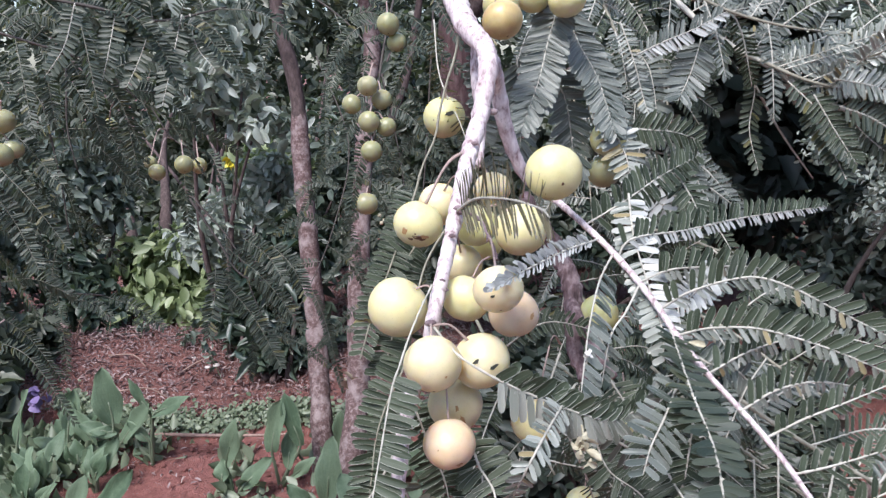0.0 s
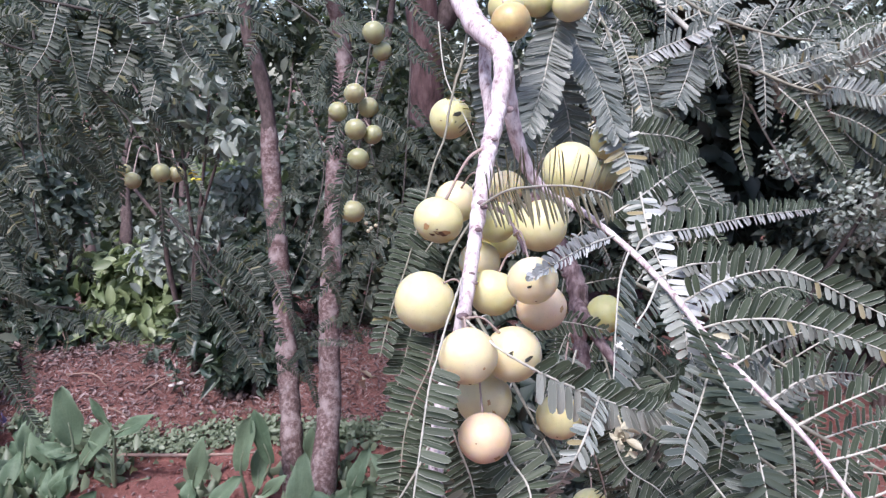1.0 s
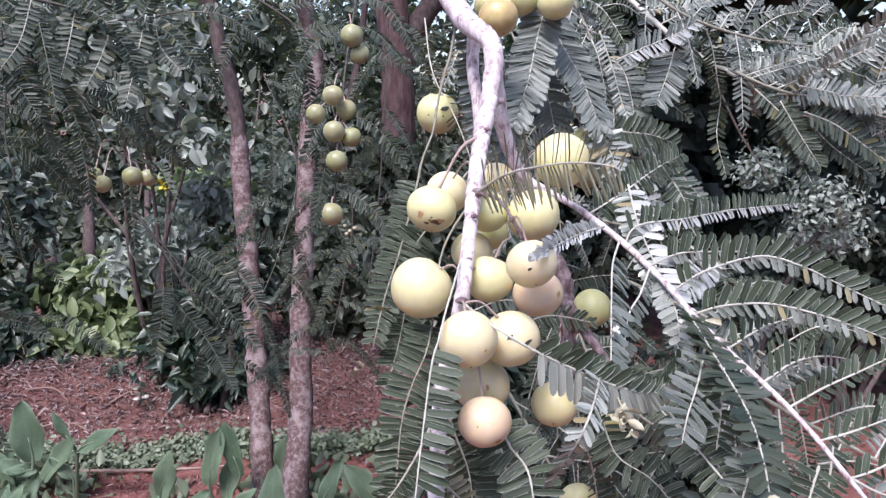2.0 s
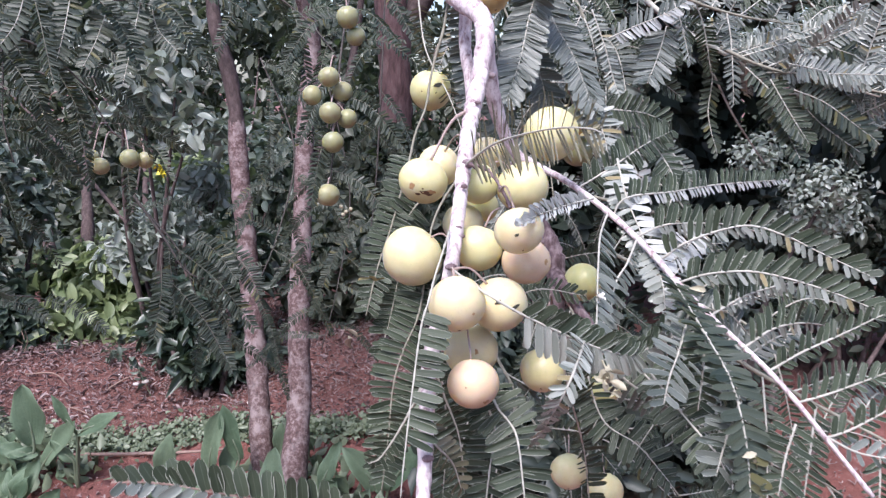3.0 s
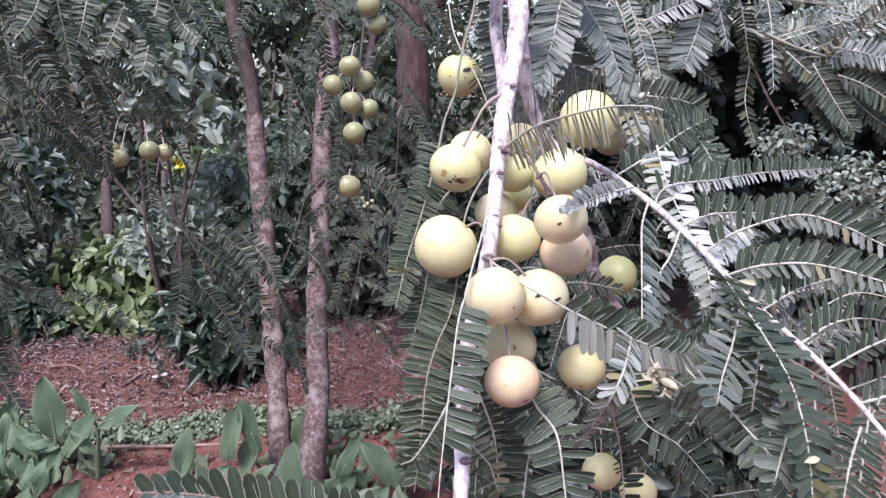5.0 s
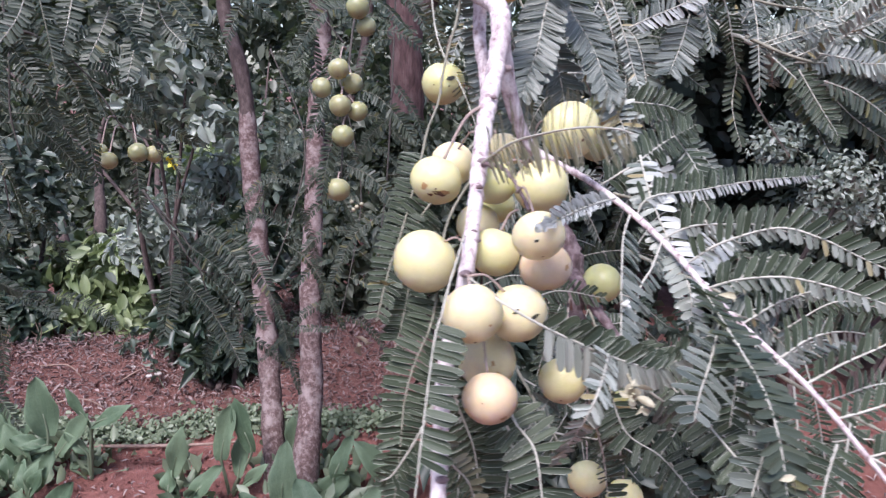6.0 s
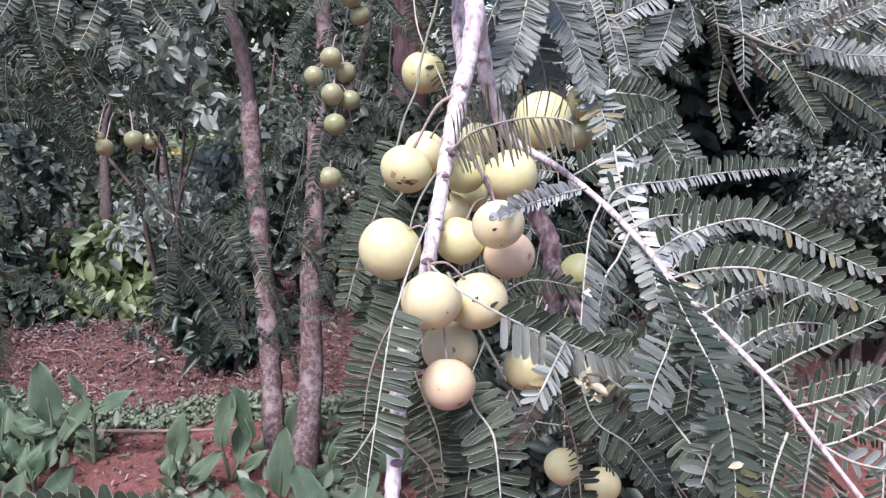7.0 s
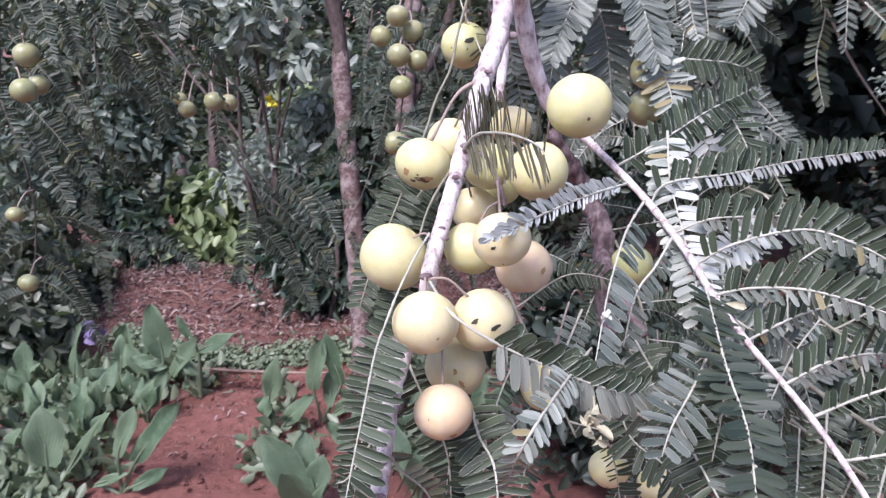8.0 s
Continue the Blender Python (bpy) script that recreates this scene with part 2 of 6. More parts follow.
# ---- building ----
def curve(points, n):
    """n places along a smooth line through the points, at even steps, and its length."""
    p = [Vector(q) for q in points]
    if len(p) == 2:
        p = [p[0], (p[0] + p[1]) / 2, p[1]]
    p = [2 * p[0] - p[1]] + p + [2 * p[-1] - p[-2]]
    fine = []
    for a, b, c, d in zip(p, p[1:], p[2:], p[3:]):
        for i in range(16):
            t = i / 16
            fine.append(0.5 * (2 * b + (c - a) * t + (2 * a - 5 * b + 4 * c - d) * t * t + (3 * b - a - 3 * c + d) * t ** 3))
    fine.append(p[-2])
    f = np.array(fine)
    s = np.concatenate([[0], np.cumsum(np.linalg.norm(np.diff(f, axis=0), axis=1))])
    at = np.linspace(0, s[-1], n)
    return np.stack([np.interp(at, s, f[:, k]) for k in range(3)], 1), s[-1]


def tube(points, radii, sides=10, rings=24, wobble=0.06, seed=0):
    """The vertices and faces of a round stem with knots and uneven girth."""
    c, _ = curve(points, rings)
    r = np.interp(np.linspace(0, 1, rings), np.linspace(0, 1, len(radii)), radii)
    t = np.gradient(c, axis=0)
    t /= np.linalg.norm(t, axis=1)[:, None]
    ref = np.array((0.31, 0.87, 0.13))
    u = np.cross(t, ref)
    u /= np.linalg.norm(u, axis=1)[:, None]
    v = np.cross(t, u)
    rng = np.random.default_rng(seed)
    a = np.linspace(0, 2 * math.pi, sides, endpoint=False)
    rr = r[:, None] * (1 + wobble * rng.normal(size=(rings, sides)) * 0.6 + wobble * rng.normal(size=(rings, 1)))
    verts = c[:, None, :] + rr[..., None] * (np.cos(a)[None, :, None] * u[:, None, :] + np.sin(a)[None, :, None] * v[:, None, :])
    verts = verts.reshape(-1, 3)
    faces = []
    for i in range(rings - 1):
        for j in range(sides):
            k = (j + 1) % sides
            faces.append((i * sides + j, i * sides + k, (i + 1) * sides + k, (i + 1) * sides + j))
    faces.append(tuple(range(sides))[::-1])
    faces.append(tuple((rings - 1) * sides + j for j in range(sides)))
    return verts, faces


def mesh_of(name, pieces, materials, smooth=True):
    """One mesh from pieces of (vertices, faces, uv for each vertex or None, material index)."""
    verts, faces, uvs, index, base = [], [], [], [], 0
    for v, f, uv, k in pieces:
        v = np.asarray(v, float)
        verts.append(v)
        faces += [tuple(int(i) + base for i in q) for q in f]
        index += [k] * len(f)
        uvs.append(np.zeros((len(v), 2)) + 0.3 if uv is None else np.asarray(uv))
        base += len(v)
    me = bpy.data.meshes.new(name)
    me.from_pydata(np.concatenate(verts).tolist(), [], faces)
    flat = np.concatenate(uvs)
    layer = me.uv_layers.new(name="UVMap")
    loops = np.zeros(len(me.loops), dtype=np.int32)
    me.loops.foreach_get("vertex_index", loops)
    layer.data.foreach_set("uv", flat[loops].ravel().astype(np.float32))
    for m in materials:
        me.materials.append(m)
    me.polygons.foreach_set("material_index", np.array(index, dtype=np.int32))
    me.polygons.foreach_set("use_smooth", np.full(len(faces), smooth))
    me.update()
    return me


def thing(name, at, label, category, group="", kind=""):
    """An Empty at the base of a thing."""
    ob = new(name)
    ob.empty_display_size = 0.02
    ob.location = at
    return tagged(ob, label, category, group, kind)


def part(name, pieces, materials, parent, label="", smooth=True):
    """One mesh under a thing or a part; the pieces are given in the world's places."""
    root = parent.parent or parent
    origin = np.array(root.location)
    moved = [(np.asarray(v) - origin, f, uv, k) for v, f, uv, k in pieces]
    ob = new(name, mesh_of(name, moved, materials, smooth))
    ob.parent = parent
    return tagged(ob, label) if label else ob


def leaf_shape(stations, widths, camber=0.12, fold=0.10, bend=0.0):
    """A leaf along x, one long and two times the greatest width across, with its uv."""
    v, uv, rows = [], [], []
    for t, w in zip(stations, widths):
        z = -bend * t * t
        if w == 0:
            rows.append((len(v),))
            v.append((t, 0, z)), uv.append((0.5, t))
        else:
            rows.append((len(v), len(v) + 1, len(v) + 2))
            v += [(t, -w, z + fold * w - camber * w * w), (t, 0, z), (t, w, z + fold * w - camber * w * w)]
            uv += [(0, t), (0.5, t), (1, t)]
    f = []
    for a, b in zip(rows, rows[1:]):
        if len(a) == 1:
            f += [(a[0], b[0], b[1]), (a[0], b[1], b[2])]
        elif len(b) == 1:
            f += [(a[0], b[0], a[1]), (a[1], b[0], a[2])]
        else:
            f += [(a[0], b[0], b[1], a[1]), (a[1], b[1], b[2], a[2])]
    return np.array(v), f, np.array(uv)


FINE = [leaf_shape((0, 0.06, 0.3, 0.75, 0.93, 1), (0, 0.75, 0.98, 1.0, 0.68, 0), 0.0, k, b) for k, b in ((0.06, 0.03), (0.10, 0.12), (0.02, -0.05))]
ROUGH = [leaf_shape((0, 0.2, 0.8, 1), (0, 0.95, 0.9, 0), 0.0, k, b) for k, b in ((0.1, 0.05), (0.2, 0.15), (0.0, 0.0))]
BLADE = [leaf_shape((0, 0.3, 0.65, 1), (0, 0.85, 0.85, 0), 0.0, k, b) for k, b in ((0.2, 0.15), (0.35, 0.3), (0.1, 0.05))]

OVAL = [leaf_shape((0, 0.1, 0.3, 0.55, 0.8, 0.93, 1), (0, 0.45, 0.92, 1.0, 0.7, 0.36, 0), 0.0, k, b) for k, b in ((0.2, 0.25), (0.35, 0.4), (0.1, 0.1))]


def baked(matrices, shapes, k=0):
    """All leaves at their matrices (an array of n x 4 x 4), as pieces."""
    out = []
    for i, (v, f, uv) in enumerate(shapes):
        m = matrices[i::len(shapes)]
        if not len(m):
            continue
        w = np.einsum("nij,vj->nvi", m[:, :3, :3], v) + m[:, None, :3, 3]
        step = np.arange(len(m)) * len(v)
        faces = [tuple(q + s for q in face) for s in step.tolist() for face in f]
        out.append((w.reshape(-1, 3), faces, np.tile(uv, (len(m), 1)), k))
    return out


def leaflets(points, face, leaf=0.018, gap=0.0056, width=0.135, tilt=(0, 0), twist=0, lean=68, sides=(1, -1), seed=0, start=0.06, stop=1.0):
    """The matrices of the leaflets on both sides of a stalk."""
    rng = np.random.default_rng(seed)
    c, length = curve(points, 64)
    n = max(3, int(length / gap))
    t = np.gradient(c, axis=0)
    t /= np.linalg.norm(t, axis=1)[:, None]
    face = np.array(face, float)
    out = []
    for i in range(n):
        for side, lift in zip((1, -1), tilt):
            if side not in sides or rng.random() < 0.015:
                continue
            u = start + (1 - start) * (i + (0.25 if side > 0 else 0.75) + 0.15 * rng.normal()) / n
            u = min(max(u, 0), 0.999)
            if u > stop:
                continue
            k = int(u * 63)
            T = t[k]
            N = face - T * face.dot(T)
            N /= np.linalg.norm(N)
            S = np.cross(N, T) * side
            a = radians(lift + 6 * rng.normal())
            S, N = S * math.cos(a) + N * math.sin(a), N * math.cos(a) - S * math.sin(a)
            b = radians(lean - 26 * u ** 3 + 4 * rng.normal())
            D = T * math.cos(b) + S * math.sin(b)
            w = radians(twist + 8 * rng.normal())
            Y = np.cross(N, D)
            N, Y = N * math.cos(w) + Y * math.sin(w), Y * math.cos(w) - N * math.sin(w)
            size = leaf * (0.72 + 0.5 * math.sin(math.pi * min(1, 0.18 + 0.72 * u))) / 1.2 * (1 + 0.07 * rng.normal())
            if u > 0.93:
                size *= 0.75
            m = np.eye(4)
            m[:3, 0], m[:3, 1], m[:3, 2], m[:3, 3] = D * size, Y * leaf * width * (0.9 + 0.2 * rng.random()), N * size * min(1.0, width / 0.1), c[k]
            out.append(m)
    return np.array(out)


SHARED = {}


def frond(parent, points, face, material=LEAFLET, single=False, stalk=0.00085, label="", shapes=FINE, under=None, ratio=(1, 1), wide=(1, 1), pitch=(1, 1), wood=None, **how):
    """A leafy branchlet under a branch: its stalk, and the leaflets as pieces of their own or joined. under: a paler
    material, with sky sheen in its colour, for the leaflets that turn their undersides to the front; ratio: how long
    the leaflets of the two sides are."""
    sets = []
    for side, m, k, w, g in zip((1, -1), (material, under or material), ratio, wide, pitch):
        if side in how.get("sides", (1, -1)):
            own = dict(how, sides=(side,), leaf=how.get("leaf", 0.018) * k, width=how.get("width", 0.135) * w, gap=how.get("gap", 0.0056) * g)
            sets.append((leaflets(points, face, **own), m))
    v, f = tube(points, (stalk, stalk * 0.8, stalk * 0.4), 6, 110 if single else 28, 0.16 if single else 0.09, how.get("seed", 0))
    if not single:
        pieces = [p for i, (ms, m) in enumerate(sets) for p in baked(ms, shapes, i)]
        return part("frond", pieces + [(v, f, None, len(sets))], (*(m for _, m in sets), wood or (RACHIS_SHADE_TONE if shapes is ROUGH else RACHIS)), parent, label)
    ob = part("frond", [(v, f, None, 0)], (RACHIS,), parent, label)
    root = parent.parent or parent
    for ms, mat in sets:
        for i, m in enumerate(ms):
            key = (mat.name, i % len(FINE))
            if key not in SHARED:
                SHARED[key] = mesh_of("leaflet", [(*FINE[key[1]], 0)], (mat,))
            leaf = new("leaflet", SHARED[key])
            leaf.parent = ob
            leaf.matrix_basis = Matrix.Translation(-root.location) @ Matrix(m.tolist())
    return ob


def leafy(parent, points, count, size=(0.10, 0.18), face=(0, -0.8, 0.6), material=LEAFLET, spread=60, droop=0.35, seed=0, leaf=0.017, shapes=FINE, side=(1, -1), gap=0.0050):
    """Branchlets in turn on both sides of a twig."""
    rng = np.random.default_rng(seed)
    c, length = curve(points, 64)
    t = np.gradient(c, axis=0)
    t /= np.linalg.norm(t, axis=1)[:, None]
    for i in range(count):
        k = int(63 * min(0.999, (i + 0.3 + 0.4 * rng.random()) / count))
        N = np.array(face) + 0.35 * rng.normal(size=3)
        N -= t[k] * N.dot(t[k])
        N /= np.linalg.norm(N)
        S = np.cross(N, t[k]) * side[i % len(side)]
        a = radians(spread + 16 * rng.normal())
        D = t[k] * math.cos(a) + S * math.sin(a) + N * 0.25 * rng.normal()
        D /= np.linalg.norm(D)
        L = rng.uniform(*size)
        p0 = c[k]
        p1 = p0 + D * L * 0.5 + np.array((0, 0, 0.02 * L))
        p2 = p0 + D * L + np.array((0, 0, -droop * L * rng.uniform(0.5, 1.3)))
        m = material if not isinstance(material, tuple) else material[int(rng.integers(len(material)))]
        frond(parent, (p0, p1, p2), N, m, shapes=shapes, leaf=leaf * rng.uniform(0.85, 1.1), width=0.118 if shapes is ROUGH else 0.112, seed=int(rng.integers(1 << 30)),
              tilt=(rng.normal() * 18, rng.normal() * 18), twist=rng.normal() * 12, gap=gap)


def stem(parent, points, radii, material, name="stem", label="", sides=12, rings=40, wobble=0.05, seed=1):
    v, f = tube(points, radii, sides, rings, wobble, seed)
    return part(name, [(v, f, None, 0)], (material,), parent, label)


def globe(seed):
    """A slightly flattened fruit with six faint furrows and a dimple at each end, radius one."""
    rng = np.random.default_rng(seed)
    v, f, nu, nv = [], [], 36, 20
    ph = rng.random(3) * 6.3
    for i in range(1, nv):
        th = math.pi * i / nv
        for j in range(nu):
            a = 2 * math.pi * j / nu
            r = 1 - 0.010 * (0.5 + 0.5 * math.cos(6 * a + ph[0])) ** 4 * math.sin(th) + 0.012 * math.sin(2 * a + ph[1]) + 0.010 * math.sin(3 * th + ph[2])
            dip = 0.06 * math.exp(-(th / 0.25) ** 2) + 0.035 * math.exp(-((math.pi - th) / 0.2) ** 2)
            v.append((r * math.sin(th) * math.cos(a), r * math.sin(th) * math.sin(a), (r - dip) * math.cos(th) * 0.96))
    top, bottom = len(v), len(v) + 1
    v += [(0, 0, 0.89), (0, 0, -0.92)]
    for i in range(nv - 2):
        for j in range(nu):
            k = (j + 1) % nu
            f.append((i * nu + j, (i + 1) * nu + j, (i + 1) * nu + k, i * nu + k))
    for j in range(nu):
        k = (j + 1) % nu
        f += [(top, j, k), (bottom, (nv - 2) * nu + k, (nv - 2) * nu + j)]
    return np.array(v), f


GLOBES = [globe(s) for s in (3, 5, 8)]
FRUIT_MESHES = {}


def fruit(at, radius, hang, material=FRUIT, label="pale yellow ripe gooseberry hanging on the branch", group="fruits on the front branch", seed=0, stalk=0.0006):
    """A fruit at its centre, with a stalk that runs to its hanging place and a small calyx under it."""
    key = (material.name, seed % 3)
    if key not in FRUIT_MESHES:
        v, f = GLOBES[seed % 3]
        FRUIT_MESHES[key] = mesh_of("gooseberry", [(v, f, None, 0)], (material,))
    ob = tagged(new("gooseberry", FRUIT_MESHES[key]), label, "fruit", group)
    rng = np.random.default_rng(seed + 50)
    c, h = Vector(at), Vector(hang)
    axis = (h - c).normalized()
    axis = (axis + Vector((0, 0, 0.7))).normalized()
    m = Matrix.Translation(c) @ axis.to_track_quat("Z", "Y").to_matrix().to_4x4() @ Matrix.Rotation(rng.random() * 6.3, 4, "Z")
    ob.matrix_basis = m @ Matrix.Diagonal((radius, radius, radius * rng.uniform(0.96, 1.0), 1))
    inv = ob.matrix_basis.inverted()
    top = c + axis * radius * 0.86
    gap = (h - top).length
    mid = top + axis * gap * 0.35 + (h - top) * 0.3
    v, f = tube((top, mid, h), (stalk * 1.3, stalk, stalk * 1.5), 8, 12, 0.08, seed)
    local = [inv @ Vector(p) for p in v.tolist()]
    s = new("stalk", mesh_of("stalk", [(np.array(local), f, None, 0)], (STALK,)))
    s.parent = ob
    w, g = tube(((0, 0, -0.885), (0, 0, -0.915), (0, 0, -0.945)), (0.085, 0.06, 0.02), 7, 4, 0.15, seed)
    e = new("calyx", mesh_of("calyx", [(w, g, None, 0)], (SCAR,)))
    e.parent = ob
    return ob


def blemish(on, way, size, material=SCAR, long=1.0, turn=0.0, seed=0, name="blemish", lift=0.004):
    """An uneven scar that lies on a fruit in the world direction given; size in radii."""
    rng = np.random.default_rng(seed)
    d = (on.matrix_basis.to_3x3().inverted() @ Vector(way)).normalized()
    q = d.to_track_quat("Z", "Y")
    verts = [Vector((0, 0, 0))]
    n = 12
    for j in range(n):
        a = 2 * math.pi * j / n
        r = size * (0.65 + 0.6 * rng.random())
        x, y = r * math.cos(a) * long, r * math.sin(a)
        verts.append(Vector((x * math.cos(turn) - y * math.sin(turn), x * math.sin(turn) + y * math.cos(turn), 0)))
    out = []
    tree = on.data
    for p in verts:
        way2 = (q @ Vector((p.x, p.y, 1))).normalized()
        best = max(tree.vertices, key=lambda w: w.co.normalized().dot(way2))
        out.append(tuple(way2 * (best.co.length + lift + 0.004)))
    faces = [(0, j + 1, (j + 1) % n + 1) for j in range(n)]
    ob = new(name, mesh_of(name, [(np.array(out), faces, None, 0)], (material,)))
    ob.parent = on
    return ob


def scatter(n, rng, centre, size, leaf, outward=0.6, up=0.4, width=0.25, shell=0.45):
    """Matrices of n leaves spread through an uneven ball."""
    d = rng.normal(size=(n, 3))
    d /= np.linalg.norm(d, axis=1)[:, None]
    lump = 0.75 + 0.35 * np.sin(3.1 * d[:, 0] + 5 * d[:, 2] + centre[0] * 7) * np.cos(4.3 * d[:, 1] + 2.7 * d[:, 2]) + 0.12 * rng.normal(size=n)
    r = (shell + (1 - shell) * rng.random(n) ** 0.6) * lump
    at = np.array(centre) + d * r[:, None] * np.array(size)
    N = outward * d + up * np.array((0, 0, 1)) + 0.55 * rng.normal(size=(n, 3))
    N /= np.linalg.norm(N, axis=1)[:, None]
    D = rng.normal(size=(n, 3)) + 0.5 * d - np.array((0, 0, 0.35))
    D -= N * np.sum(N * D, 1)[:, None]
    D /= np.linalg.norm(D, axis=1)[:, None]
    L = leaf * rng.uniform(0.6, 1.25, n)
    m = np.zeros((n, 4, 4))
    m[:, :3, 0], m[:, :3, 1], m[:, :3, 2], m[:, :3, 3], m[:, 3, 3] = D * L[:, None], np.cross(N, D) * (L * width)[:, None], N * L[:, None], at, 1
    return m


def shrub(name, at, label, lumps, leaf, material, count, seed, stems=4, width=0.26, category="shrub", wood=BARK_DARK, shapes=BLADE):
    """A bush on the ground: stems of its own and a crown of leaves in several lumps."""
    rng = np.random.default_rng(seed)
    ob = thing(name, at, label, category)
    each = [scatter(count // len(lumps), rng, c, s, leaf, width=width) for c, s in lumps]
    part("crown", [p for m in each for p in baked(m, shapes)], (material,), ob)
    for i in range(stems):
        c, s = lumps[i % len(lumps)]
        top = np.array(c) + rng.normal(size=3) * np.array(s) * 0.25
        foot = np.array(at) + np.array((rng.normal() * 0.04, rng.normal() * 0.04, -0.03))
        stem(ob, (foot, (foot * 0.5 + top * 0.5) + rng.normal(size=3) * 0.04, top), (0.016, 0.011, 0.005), wood, sides=8, rings=14, seed=seed + i)
    return ob


# ---- ground ----
def height(x, y):
    bank = 0.10 * np.clip((y - 2.85) / 0.5, 0, 1) * np.clip((1.0 - x) / 0.8, 0, 1)
    path = -0.035 * np.exp(-((x + 0.85 + 0.15 * (y - 2.4)) / 0.32) ** 2) * np.clip((3.0 - y) / 0.3, 0, 1)
    return bank + path + 0.02 * np.sin(3.1 * x + 1.3) * np.sin(2.7 * y) + 0.012 * np.sin(9 * x + 4 * y) * np.cos(7 * y - 3 * x)


def ground_sheet():
    near_x, near_y = np.linspace(-5, 5, 161), np.linspace(-1, 8, 145)
    xs = np.concatenate([[-1500, -300, -60, -15], near_x, [15, 60, 300, 1500]])
    ys = np.concatenate([[-1500, -300, -60, -10], near_y, [20, 60, 300, 1500]])
    X, Y = np.meshgrid(xs, ys)
    fade = np.clip((5 - np.abs(X)), 0, 1) * np.clip(8 - Y, 0, 1) * np.clip(Y + 1, 0, 1)
    Z = height(np.clip(X, -5, 5), np.clip(Y, -1, 8)) * fade
    for i in range(Z.shape[0]):
        for j in range(Z.shape[1]):
            if fade[i, j] > 0:
                Z[i, j] += 0.02 * noise.noise(Vector((X[i, j] * 6, Y[i, j] * 6, 0))) + 0.010 * noise.noise(Vector((X[i, j] * 19, Y[i, j] * 19, 3)))
    v = np.stack([X, Y, Z], -1).reshape(-1, 3)
    w = len(xs)
    f = [(i * w + j, i * w + j + 1, (i + 1) * w + j + 1, (i + 1) * w + j) for i in range(len(ys) - 1) for j in range(w - 1)]
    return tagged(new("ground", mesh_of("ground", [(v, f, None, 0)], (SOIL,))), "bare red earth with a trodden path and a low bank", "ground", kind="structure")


ground_sheet()


def litter():
    """Dry leaves, chips and clods on the bank and beside the path."""
    rng = np.random.default_rng(4)
    n = 60000
    x, y = rng.uniform(-2.5, 0.9, n), rng.uniform(2.75, 4.5, n)
    keep = rng.random(n) < np.where(y < 4.2, 1.0, 0.5)
    x, y = x[keep], y[keep]
    extra = 7000
    x, y = np.concatenate([x, rng.uniform(-2.2, 2.0, extra)]), np.concatenate([y, rng.uniform(1.9, 3.1, extra)])
    n = len(x)
    m = np.zeros((n, 4, 4))
    N = np.array((0, 0, 1)) + 0.45 * rng.normal(size=(n, 3))
    N /= np.linalg.norm(N, axis=1)[:, None]
    D = rng.normal(size=(n, 3))
    D -= N * np.sum(N * D, 1)[:, None]
    D /= np.linalg.norm(D, axis=1)[:, None]
    L = 0.005 + 0.028 * rng.random(n) ** 3
    coarse = (rng.random(n) < 0.05) & (y > 2.95) & (y < 3.6)
    L = np.where(coarse, rng.uniform(0.03, 0.05, n), L)
    m[:, :3, 0], m[:, :3, 1], m[:, :3, 2] = D * L[:, None], np.cross(N, D) * (L * rng.uniform(0.04, 0.17, n))[:, None], N * L[:, None]
    m[:, :3, 3], m[:, 3, 3] = np.stack([x, y, height(x, y) + 0.020], 1), 1
    tagged(new("leaf_litter", mesh_of("leaf_litter", baked(m, BLADE), (MULCH,))), "dry brown leaves and chips strewn over red earth", "leaf litter", kind="stuff")


litter()


def clods():
    """Crumbs and clods of earth on the path and beside it."""
    rng = np.random.default_rng(14)
    n = 2600
    x, y = rng.uniform(-1.5, 0.4, n), rng.uniform(1.3, 2.6, n)
    r = 0.0022 + 0.010 * rng.random(n) ** 4
    ball = np.array([(0, 0, 1), (1, 0, 0.1), (0.3, 0.95, 0), (-0.8, 0.6, 0.1), (-0.8, -0.6, 0), (0.3, -0.95, 0.1), (0, 0, -1)])
    faces = [(0, 1 + j, 1 + (j + 1) % 5) for j in range(5)] + [(6, 1 + (j + 1) % 5, 1 + j) for j in range(5)]
    v = ball[None] * rng.uniform(0.65, 1.35, (n, 7, 1)) * (r[:, None] * rng.uniform(0.6, 1.3, (n, 3)))[:, None, :] * np.array((1, 1, 0.7))
    v += np.stack([x, y, height(x, y) + 0.006], 1)[:, None, :]
    f = [tuple(i + 7 * k for i in q) for k in range(n) for q in faces]
    tagged(new("earth_clods", mesh_of("earth_clods", [(v.reshape(-1, 3), f, None, 0)], (SOIL,))), "crumbs and clods of red earth on the path", "clods", kind="stuff")


clods()


